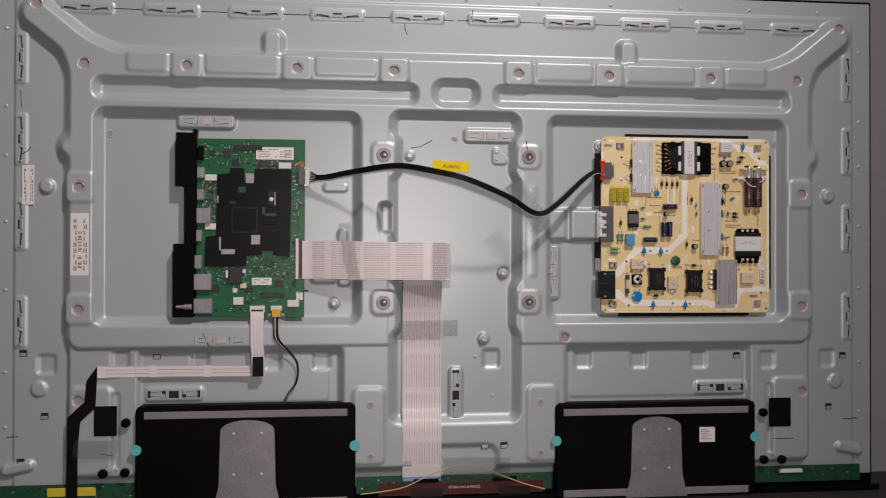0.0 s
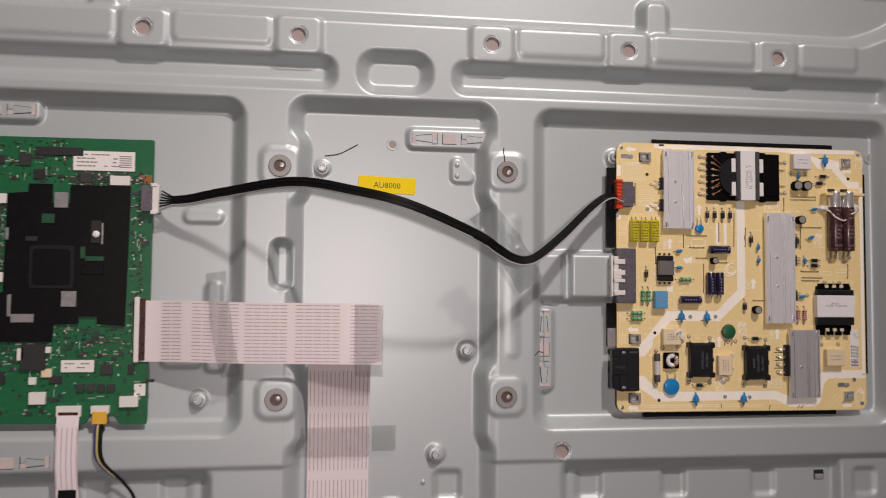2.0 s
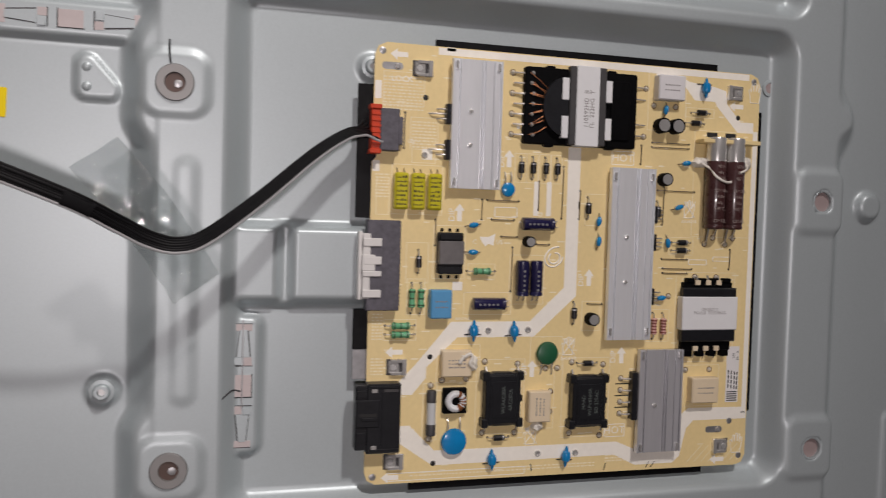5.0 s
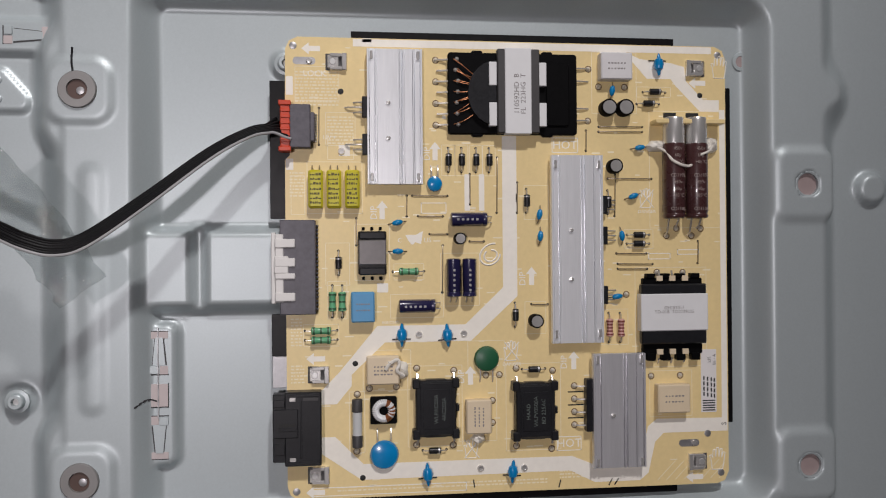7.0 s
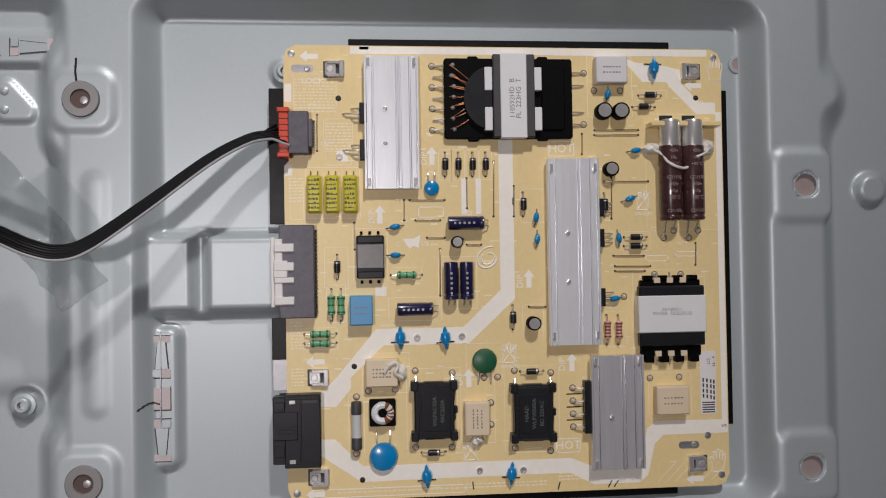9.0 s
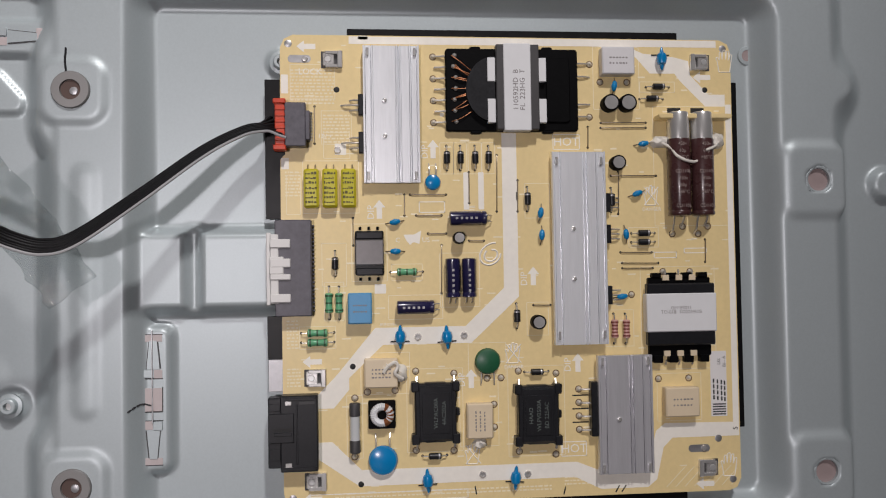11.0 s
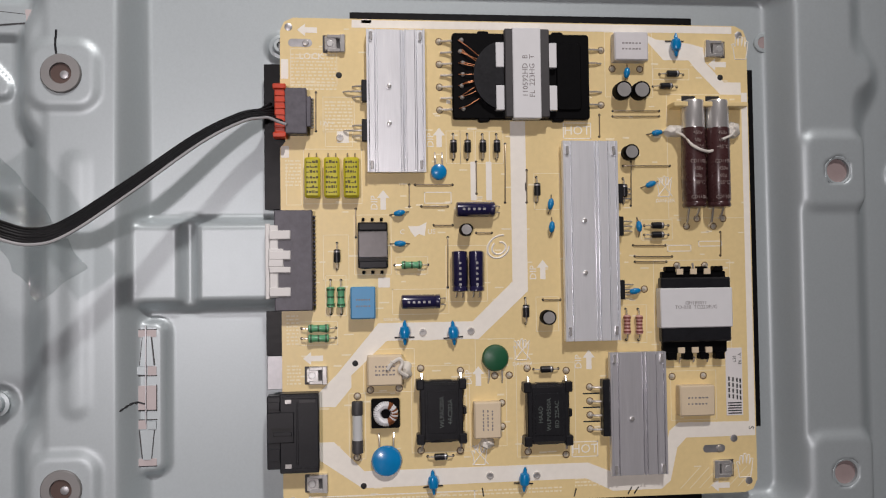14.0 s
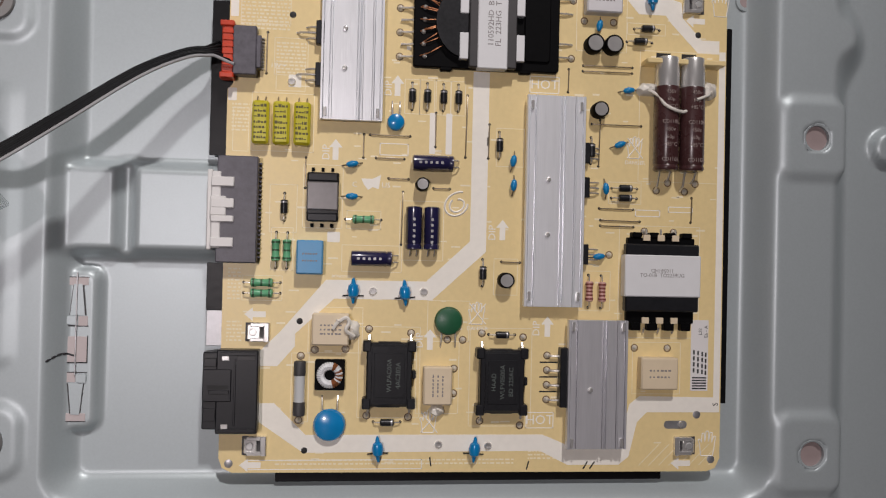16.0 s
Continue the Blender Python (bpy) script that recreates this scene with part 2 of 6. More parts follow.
def curve(pts, n=8):
    """A smooth line through the points."""
    p = [Vector(q) for q in pts]
    p = [2 * p[0] - p[1]] + p + [2 * p[-1] - p[-2]]
    out = []
    for i in range(1, len(p) - 2):
        a, b, c, d = p[i - 1:i + 3]
        for k in range(n):
            t = k / n
            out.append(0.5 * (2 * b + (c - a) * t + (2 * a - 5 * b + 4 * c - d) * t * t + (3 * b - a - 3 * c + d) * t ** 3))
    return out + [p[-2]]


def thing(name, label, category, u=0.0, v=0.0, h=0.0, group="", kind=""):
    ob = new(name)
    ob.empty_display_size = 0.01
    m = Matrix.Translation(spot(u, v, h))
    ob.matrix_basis = m
    PLACE[ob.name] = m
    return tagged(ob, label, category, group, kind)


def solo(name, data, label, category, u=0.0, v=0.0, h=0.0, turn=0.0, group="", kind=""):
    """A thing that is one mesh."""
    ob = new(name, data)
    m = Matrix.Translation(spot(u, v, h)) @ Matrix.Rotation(-radians(turn), 4, "Y")
    ob.matrix_basis = m
    PLACE[ob.name] = m
    return tagged(ob, label, category, group, kind)


def part(name, data, parent, u=0.0, v=0.0, h=0.0, turn=0.0, label=""):
    ob = new(name, data)
    m = Matrix.Translation(spot(u, v, h)) @ Matrix.Rotation(-radians(turn), 4, "Y")
    ob.parent = parent
    ob.matrix_parent_inverse = PLACE[parent.name].inverted()
    ob.matrix_basis = m
    PLACE[ob.name] = m
    return tagged(ob, label)


def lettering(text, size, mat, squeeze=1.0):
    """Flat letters as a mesh, centred, reading along u."""
    cu = bpy.data.curves.new("lettering", "FONT")
    cu.body, cu.size, cu.align_x, cu.align_y, cu.resolution_u = text, size / 1000, "CENTER", "CENTER", 2
    cu.extrude = 0.00003
    tmp = bpy.data.objects.new("lettering", cu)
    me = bpy.data.meshes.new_from_object(tmp)
    bpy.data.objects.remove(tmp)
    me.transform(Matrix.Rotation(radians(90), 4, "X") @ Matrix.Diagonal((squeeze, 1, 1, 1)))
    me.materials.clear()
    me.materials.append(mat)
    return me

# ---- room that closes the place ----
def room_slab(name, lo, hi, mat, label, category):
    s = bmesh.new()
    bmesh.ops.create_cube(s, size=1, matrix=Matrix.LocRotScale([(a + b) / 2 for a, b in zip(lo, hi)], None, [b - a for a, b in zip(lo, hi)]))
    me = bpy.data.meshes.new(name)
    s.to_mesh(me)
    s.free()
    me.materials.append(mat)
    return tagged(new(name, me), label, category, kind="structure")


room_slab("floor", (-2.6, -3.2, -0.08), (2.6, 0.7, -0.004), FLOORM, "dark matt floor under the television", "floor")
room_slab("wall_north", (-2.6, 0.10, -0.004), (2.6, 0.25, 2.4), WALLP, "plain grey wall behind the television", "wall")
room_slab("wall_south", (-2.6, -3.35, -0.004), (2.6, -3.2, 2.4), WALLP, "plain grey wall", "wall")
room_slab("wall_west", (-2.75, -3.2, -0.004), (-2.6, 0.10, 2.4), WALLP, "plain grey wall", "wall")
# out of view; its dark colour only shades what the steel reflects
room_slab("wall_east", (2.6, -3.2, -0.004), (2.75, 0.10, 2.4), WALLE, "unseen added wall, dark blue-grey for the steel to reflect", "wall")
room_slab("ceiling", (-2.75, -3.35, 2.4), (2.75, 0.25, 2.5), CEILM, "plain white ceiling", "ceiling")

# ---- television: pressed steel back ----
STEP = 1.6
U0, U1, V0, V1 = -611.0, 611.0, -352.0, 333.0
gu = np.linspace(U0, U1, int((U1 - U0) / STEP))
gv = np.linspace(V0, V1, int((V1 - V0) / STEP))
GU, GV = np.meshgrid(gu, gv)


def sd_rect(u0, v0, u1, v1, r):
    """Distance to a rounded rectangle, negative inside."""
    qu = np.abs(GU - (u0 + u1) / 2) - (u1 - u0) / 2 + r
    qv = np.abs(GV - (v0 + v1) / 2) - (v1 - v0) / 2 + r
    return np.hypot(np.maximum(qu, 0), np.maximum(qv, 0)) + np.minimum(np.maximum(qu, qv), 0) - r


def sd_line(a, b, w):
    """Distance to a thick line."""
    du, dv = b[0] - a[0], b[1] - a[1]
    t = np.clip(((GU - a[0]) * du + (GV - a[1]) * dv) / (du * du + dv * dv), 0, 1)
    return np.hypot(GU - a[0] - t * du, GV - a[1] - t * dv) - w


def sd_disc(u, v, r):
    return np.hypot(GU - u, GV - v) - r


def soft_min(a, b, k):
    """The nearer of two outlines, with a filleted joint."""
    t = np.clip(0.5 + 0.5 * (b - a) / k, 0, 1)
    return b * (1 - t) + a * t - k * t * (1 - t)


def slope(d, w):
    """1 inside, falling to 0 over w outside the outline, with soft shoulders."""
    t = np.clip(1 - d / w, 0, 1)
    return 0.5 * t + 0.5 * t * t * (3 - 2 * t)


def raise_to(H, d, level, w):
    k = slope(d, w)
    return np.maximum(H, H * (1 - k) + level * k)


def press_to(H, d, level, w):
    k = slope(d + w, w)
    return H * (1 - k) + level * k


FLOOR_H = -15.0
H = np.full(GU.shape, FLOOR_H)
# rim step round the outside
H = press_to(H, -sd_rect(-581, -400, 581, 309, 14), -17.5, 3)
# the raised frame with its diagonal corners
ring = sd_rect(-507, -156, 507, 229, 13)
for s in (-1, 1):
    ring = soft_min(ring, sd_line((s * 482, 222), (s * 553, 280), 13), 26)
    ring = soft_min(ring, sd_rect(min(s * 500, s * 517), 101, max(s * 500, s * 517), 110, 4), 14)
H = raise_to(H, ring, -1.5, 14)
# tabs over the upper rib
for u in (-249, 243):
    H = raise_to(H, sd_rect(u - 9, 225, u + 9, 262, 5), -4, 8)
# recesses
LEFT, RIGHT, CENTRE = sd_rect(-481, -131, -129, 160, 18), sd_rect(125, -131, 477, 160, 18), sd_rect(-94, -268, 92, 164, 18)
for d in (LEFT, RIGHT):
    H = press_to(H, d, FLOOR_H - 1.0, 12.5)
H = press_to(H, sd_rect(-483, 167, -51, 201, 14), -12.5, 12)
H = press_to(H, sd_rect(49, 167, 483, 201, 14), -12.5, 12)
H = press_to(H, sd_rect(-36, 165, 34, 208, 19), -13, 12)
# block under the frame in the middle
H = raise_to(H, sd_rect(-152, -322, 150, -150, 12), -3.5, 10)
H = press_to(H, CENTRE, FLOOR_H, 14)
H = press_to(H, sd_rect(-62, -345, 62, -292, 20), -9, 9)
for s in (-1, 1):
    a, b = sorted((s * 101, s * 138))
    H = raise_to(H, sd_rect(a, -316, b, -218, 6), -1.2, 6)
# raised fields in the lower corners
for s in (-1, 1):
    a, b = sorted((s * 425, s * 508))
    H = raise_to(H, sd_rect(a, -326, b, -150, 10), -6.5, 7)
    a, b = sorted((s * 458, s * 506))
    H = raise_to(H, sd_rect(a, -322, b, -212, 6), -3.5, 6)
    H = press_to(H, sd_line((s * 450, -222), (s * 450, -312), 6), -9, 4)
# shoulders of the mounting bosses
for su in (-1, 1):
    for v0, v1 in ((74, 128), (-140, -74)):
        a, b = sorted((su * 84, su * 108))
        H = raise_to(H, sd_rect(a, v0, b, v1, 10), -2, 11)
        H = raise_to(H, sd_rect(su * 100 - 14, (v0 > 0) * 200 - 114, su * 100 + 14, (v0 > 0) * 200 - 86, 7), 0.2, 5)
H = press_to(H, sd_rect(-108, -8, -86, 38, 9), FLOOR_H, 7)
H = raise_to(H, sd_rect(104, -62, 108, 58, 2), -0.7, 6)
# pads along the upper rib
HOLES_TOP = (-491, -360, -216, -86, 86, 214, 361, 491)
for u in HOLES_TOP[1:-1]:
    H = raise_to(H, sd_rect(u - 17, 201, u + 17, 230, 4), 1.2, 6)
for a, b in ((-434, -386), (-334, -242), (-190, -112), (112, 188), (240, 335), (387, 440)):
    H = raise_to(H, sd_rect(a, 209, b, 229, 3), 0.6, 6)
for s in (-1, 1):
    for v in (52.5, -107):
        H = raise_to(H, sd_rect(s * 496 - 15, v - 17, s * 496 + 15, v + 17, 4), 0.6, 6)
# low plateau beside the power board
H = raise_to(H, sd_rect(121, -11, 222, 26, 5), -7.5, 5)
H = press_to(H, sd_rect(152.5, -17, 163.5, 32, 2), -12.0, 4)
# low steps in the lower fields
H = raise_to(H, sd_rect(-420, -232, -175, -168, 6), FLOOR_H + 1.5, 4)
H = raise_to(H, sd_rect(160, -232, 412, -168, 6), FLOOR_H + 1.5, 4)
# small square dimples
for u, v in ((-541, -180), (-445, -175), (-344, -177), (-249, -178), (-183, -178), (50, -179), (180, -181), (261, -182), (349, -183), (448, -184), (543, -184)):
    base = np.median(H[sd_disc(u, v, 16) < 0])
    H = press_to(H, sd_rect(u - 14, v - 15, u + 14, v + 15, 7), base - 3.2, 6)
# pads under the cable clips
PADS = []
for u in (-493, -383, -272, -163, -53, 53, 161, 271, 382, 494):
    PADS.append((u, 291.5, 0))
for s in (-1, 1):
    for v in (223, 116, 4, -124):
        PADS.append((s * 574, v, 90))
BIGPADS = [(-337, 143, 0), (49, 130, 0), (137, -59, 90), (-377, -221, 0), (380, -223, 0), (0, -228, 90)]
for u, v, turn in PADS:
    a, b = (35, 6.5) if turn == 0 else (6.5, 33)
    H = raise_to(H, sd_rect(u - a, v - b, u + a, v + b, 3), FLOOR_H + 1.8, 2.5)
for u, v, turn in BIGPADS:
    a, b = (36, 7.5) if turn == 0 else (7.5, 36)
    H = raise_to(H, sd_rect(u - a, v - b, u + a, v + b, 4), FLOOR_H + 4, 3.5)
# round bumps
BUMPS = [(-541, 54, 9, 5), (544, 51, 9, 5), (-550, -212, 10, 3), (555, -217, 10, 3), (-64, 101, 6, 3), (-166, -101, 6, 4), (66, -60, 7, 4), (39, -151, 7, 4), (204, 118, 7, 3)]
for u, v, r, k in BUMPS:
    base = np.median(H[sd_disc(u, v, 4) < 0])
    H = raise_to(H, sd_disc(u, v, r - 2), base + k, 4)
tri = np.minimum(np.minimum(sd_line((56.5, 108), (56.5, 96), 4.2), sd_line((56.5, 108), (67, 96), 4.2)), sd_line((56.5, 96), (67, 96), 4.2))
H = raise_to(H, tri, FLOOR_H + 2.6, 2.5)
for s in (-1, 1):
    H = raise_to(H, sd_line((s * 562, -312), (s * 590, -318), 4), FLOOR_H + 5, 5)
# short pressed loops beside the main board
for u0, v0, u1, v1 in ((-196, -72, -165, -62), (-160, -30, -150, -2), (-160, -76, -146, -66), (-180, 52, -150, 60)):
    H = raise_to(H, sd_rect(u0, v0, u1, v1, 4), FLOOR_H + 1.4, 3)
# screw holes drop through
HOLES = [(u, 215) for u in HOLES_TOP] + [(s * 496.5, v) for s in (-1, 1) for v in (52.5, -107)] + [(151, -149), (-551, 292), (555, 292), (-497, -226), (499, -229)]
DEPTH = {}
for u, v in HOLES:
    d = sd_disc(u, v, 6.6)
    DEPTH[u, v] = float(np.median(H[np.abs(d) < 3]))
    H = np.where(d < 0, DEPTH[u, v] - 5, H)
# a faint waviness of the thin sheet
H += 0.12 * np.sin(GU / 71 + 1.3 * np.sin(GV / 93)) * np.cos(GV / 57)


def ground(u, v):
    """Height of the pressed sheet at a spot."""
    i, j = int(round((v - V0) / (V1 - V0) * (len(gv) - 1))), int(round((u - U0) / (U1 - U0) * (len(gu) - 1)))
    return float(H[min(max(i, 0), len(gv) - 1), min(max(j, 0), len(gu) - 1)])


tv = thing("television", "opened flat television seen from behind, pale grey pressed steel back", "television", 0, -370, -20)
nu, nv = len(gu), len(gv)
co = np.stack([GU.ravel() / 1000, -H.ravel() / 1000, GV.ravel() / 1000], 1)
idx = np.arange(nu * nv).reshape(nv, nu)
quads = np.stack([idx[:-1, :-1], idx[:-1, 1:], idx[1:, 1:], idx[1:, :-1]], -1).reshape(-1, 4)
me = bpy.data.meshes.new("pressed_sheet")
me.vertices.add(nu * nv)
me.vertices.foreach_set("co", co.ravel())
me.loops.add(quads.size)
me.loops.foreach_set("vertex_index", quads.ravel())
me.polygons.add(len(quads))
me.polygons.foreach_set("loop_start", np.arange(len(quads)) * 4)
me.update(calc_edges=True)
me.validate()
me.shade_smooth()
me.materials.append(STEEL)
part("pressed_sheet", me, tv, label="pale grey painted steel sheet with pressed ribs")
part("panel_body", Shape().slab(-617, -369, 617, 338, -38, -22.5, 3, 1).mesh("panel_body", BLACK), tv, label="black edge of the screen panel")

hole_ring = Shape()
for r0, r1, h0, h1 in ((6.3, 7.9, 0.08, 0.0),):
    a = hole_ring.ring([(r1 * math.cos(2 * math.pi * k / 24), r1 * math.sin(2 * math.pi * k / 24), h1 - 0.4) for k in range(24)])
    b = hole_ring.ring([(7.2 * math.cos(2 * math.pi * k / 24), 7.2 * math.sin(2 * math.pi * k / 24), h0) for k in range(24)])
    c = hole_ring.ring([(r0 * math.cos(2 * math.pi * k / 24), r0 * math.sin(2 * math.pi * k / 24), -0.2) for k in range(24)])
    d = hole_ring.ring([(r0 * math.cos(2 * math.pi * k / 24), r0 * math.sin(2 * math.pi * k / 24), -2.2) for k in range(24)])
    hole_ring.bridge(a, b), hole_ring.bridge(b, c), hole_ring.bridge(c, d), hole_ring.face(d[::-1], 1)
hole_mesh = hole_ring.mesh("screw_hole", [STEEL, BARE])
for u, v in HOLES:
    part("screw_hole", hole_mesh, tv, u, v, DEPTH[u, v], label="round hole showing pinkish backing")

nut = Shape()
nut.lathe([(0, 9.6), (1.0, 9.6), (1.6, 9.1), (1.6, 5.2), (0.3, 4.9)], n=28)
nut.lathe([(0.1, 5.0), (0.45, 4.9)], n=20, m=1)
nut.lathe([(0.4, 2.2), (0.9, 2.0), (1.1, 1.0)], at=(1.2, -1.2, 0), n=12, m=2)
nut_mesh = nut.mesh("mounting_nut", [material("dull_steel_insert", (0.27, 0.265, 0.26), 0.45, 0.4), material("dark_brown_bore", (0.10, 0.065, 0.055), 0.5, 0.3), PLATE])
for u in (-100, 100):
    for v in (-100, 100):
        part("mounting_nut", nut_mesh, tv, u, v, 0.2, random.uniform(0, 90), label="grey steel threaded mounting insert")

stud = Shape()
stud.lathe([(0, 6.2), (1.2, 6.2), (1.6, 4.4), (4.2, 3.9), (4.6, 3.4), (4.6, 2.0), (1.0, 2.0)], n=20)
stud.lathe([(1.0, 2.05), (1.4, 2.05)], n=12, m=1)
stud_mesh = stud.mesh("stud", [STEEL, STEEL_CLIP])
for u, v in ((-64, 101), (-166, -101), (66, -60), (39, -151), (204, 118)):
    part("stud", stud_mesh, tv, u, v, ground(u, v) - 0.4)
flat_eye = Shape().lathe([(0, 5.6), (0.5, 5.2), (0.6, 3.4), (0.2, 3.2)], n=20).lathe([(0.1, 3.3), (0.3, 3.2)], n=16, m=1).mesh("eyelet", [STEEL, BARE])
for u, v in ((465, 125), (-462, 125), (-2, 124), (-117, -238), (117, -238), (-117, -308), (117, -308), (-22, -312)):
    part("eyelet", flat_eye, tv, u, v, ground(u, v), label="flat round eyelet in the sheet")
rivet = Shape().lathe([(0, 2.4), (0.8, 2.2), (1.4, 1.2), (1.55, 0.3)], n=12).mesh("rivet", STEEL)
for u, v in ((56.5, 107), (56.5, 97), (52, -230), (28, -176), (-22, -232), (455, -318), (-450, -318)):
    part("rivet", rivet, tv, u, v, ground(u, v) - 0.2)
for k in range(11):
    part("rivet", rivet, tv, -500 + k * 103, 318 + (k % 2), -17.5)
for s in (-1, 1):
    for v in (262, 160, 95, 8, -82, -190, -262, -318):
        part("rivet", rivet, tv, s * 594, v, -17.5)

# ---- power board ----
BH = -5.5  # face of the board
board = thing("power_board", "tan power supply circuit board crowded with components, on the steel back", "circuit board", 327, 6, BH)
B = Shape()
outline = [(204, 124.5), (206, 129), (210.5, 131.2), (444, 130.8), (448.5, 128.5), (450.2, 124), (450.4, -110), (448, -115), (443.5, -116.6), (210, -115.8), (205.5, -113.5), (203.8, -109), (203.6, 65), (206.2, 68), (206.2, 93), (203.8, 97)]
B.prism(outline, -1.5, 0)
part("circuit_board", B.mesh("circuit_board", PCB), board, 0, 0, BH, label="tan fibre board")
# insulating sheet edges showing round the board
for u0, v0, u1, v1 in ((239, 128, 421, 135.5), (449, -83, 454.5, 108), (230, -121, 421, -114), (195.5, 34, 207, 108), (195.8, -39.5, 207, -17)):
    part("insulating_sheet", Shape().slab(u0, v0, u1, v1, 0, 0.8, 0.4, 0.2).mesh("insulating_sheet", SHEET), board, 0, 0, BH - 3.6, label="matt black plastic sheet")
part("insulating_sheet", Shape().slab(196, -56.5, 207, -39.5, 0, 0.8).mesh("insulating_sheet", PLATE), board, 0, 0, BH - 4.2, label="pale plastic sheet")
for u in (212, 327, 440):
    for v in (-108, 124):
        part("standoff", Shape().lathe([(0, 3.5), (9, 3.0)], n=10).mesh("standoff", STEEL), board, u, v, BH - 10.5)


def silk(name, pts, h=0.06, mat=SILK):
    return part(name, Shape().prism(pts, 0, h).mesh(name, mat, False), board, 0, 0, BH)


# pale isolation tracks
silk("silkscreen_track", [(321, 79), (329, 79), (329, -9), (303, -33), (256, -33), (238, -50), (238, -56), (230, -65.5), (222, -65.5), (222, -58), (231, -49), (252, -24), (300, -24), (321, -4)])
silk("silkscreen_track", [(222, -83), (229, -83), (244, -98), (359, -98), (376, -105), (389, -105), (399, -98), (403, -83), (408, -79), (446.5, -79.5), (446.5, 95), (449.8, 95), (449.8, -87), (412, -87), (407, -92), (403, -109), (398, -113), (372, -113), (358, -106), (243, -106.5), (222, -92)])
silk("silkscreen_track", [(240, 126.6), (377, 126.6), (377, 121), (396, 121), (404, 112), (418, 112), (421, 108), (435, 94), (446.4, 94), (446.4, 100.5), (437, 100.5), (427, 111), (426, 119), (418, 121), (400, 123), (392, 126.6), (442, 126.6), (442, 130.4), (240, 130.6)])
for u0, v0, u1, v1 in ((232, 67.5, 238, 73.5), (204.3, 100, 208, 110), (204, 60, 208, 66), (245, 129, 250, 131), (252, -6, 258, -1), (300, 38, 303, 58), (308, 38, 311, 58), (288, 88, 290, 90)):
    silk("silkscreen_block", rrect(u0, v0, u1, v1, 0.3, 1))
for u0, v0, u1, v1 in ((349, 70, 364, 78.5), (350.5, -95, 364.5, -87), (404, 10.5, 417, 14), (421, 13, 434, 16), (217, -114.6, 300, -109.8), (276, 36.5, 290, 42.5)):
    u0, u1 = min(u0, u1), max(u0, u1)
    v0, v1 = min(v0, v1), max(v0, v1)
    border = Shape()
    for a in ((u0, v0, u1, v0 + 0.45), (u0, v1 - 0.45, u1, v1), (u0, v0, u0 + 0.45, v1), (u1 - 0.45, v0, u1, v1)):
        border.prism(rrect(*a, 0.05, 1), 0, 0.05)
    part("silkscreen_frame", border.mesh("silkscreen_frame", SILK, False), board, 0, 0, BH)
marks = Shape()
rnd = random.Random(5)
for u0, v0, u1, rows in ((209, 112, 232, 11), (226, 88, 240, 9), (206, 58, 214, 8), (206, -20, 212, 9), (206, -45, 213, 6), (230, -110.5, 345, 2), (246, 129.8, 320, 2), (352, -106.5, 378, 3)):
    for k in range(rows):
        u = u0
        while u < u1:
            w = rnd.uniform(0.6, 2.4)
            marks.prism(rrect(u, v0 - k * 1.75, min(u + w, u1), v0 - k * 1.75 + 0.75, 0.05, 1), 0, 0.04)
            u += w + rnd.uniform(0.4, 1.0)
for k in range(230):
    u, v, w = rnd.uniform(212, 446), rnd.uniform(-112, 126), rnd.uniform(2.2, 5.0)
    marks.prism(rrect(u, v, u + w, v + rnd.uniform(0.6, 0.9), 0.05, 1), 0, 0.035)
tagged(part("silkscreen_print", marks.mesh("silkscreen_print", material("silkscreen_faint", (0.90, 0.80, 0.58), 0.5), False), board, 0, 0, BH), kind="stuff")


def arrow(u, v, turn):
    s = Shape().prism([(-1.4, -5), (1.4, -5), (1.4, 1), (3.2, 1), (0, 5), (-3.2, 1), (-1.4, 1)], 0, 0.06)
    part("printed_arrow", s.mesh("printed_arrow", SILK, False), board, u, v, BH, turn)


for u, v, t in ((217.5, 125, 90), (219, -41, 90), (218.4, -112.3, 90), (433.5, 110, 90), (430, -112.5, 90), (255, 38.5, 0), (284, 70.5, 0), (337, 2, 0), (302.5, -52, 0), (360.5, -45, 0)):
    arrow(u, v, t)


for word, size, u, v, turn in (("HOT", 6.6, 356.5, 74.2, 0), ("HOT", 6.6, 357.5, -91, 0), ("DIP", 5.0, 250.6, 37, 90), ("DIP", 5.0, 279.6, 69, 90), ("DIP", 5.0, 332, 0.5, 90), ("DIP", 5.0, 297.5, -52.5, 90), ("DIP", 5.0, 355, -46, 90),
                               ("LOCK", 4.6, 219.5, 111.5, 0), ("DANGER", 2.6, 403.4, 37.3, 0), ("DANGER", 2.6, 325.6, -46.4, 0), ("13V +", 3.0, 227, 77.4, 0), ("C", 3.6, 264.5, 22, 0), ("US", 3.6, 279.5, 22, 0), ("BONDING", 1.9, 259, -22.3, 0), ("S", 4.0, 447.8, -83, 90)):
    part("printed_word", lettering(word, size, INK if word == "S" else SILK), board, u, v, BH + 0.06, turn)
silk("printed_mark", [(267.5, 25), (273, 25), (277, 27), (276, 20), (273, 21), (271, 19.5), (269, 22)])
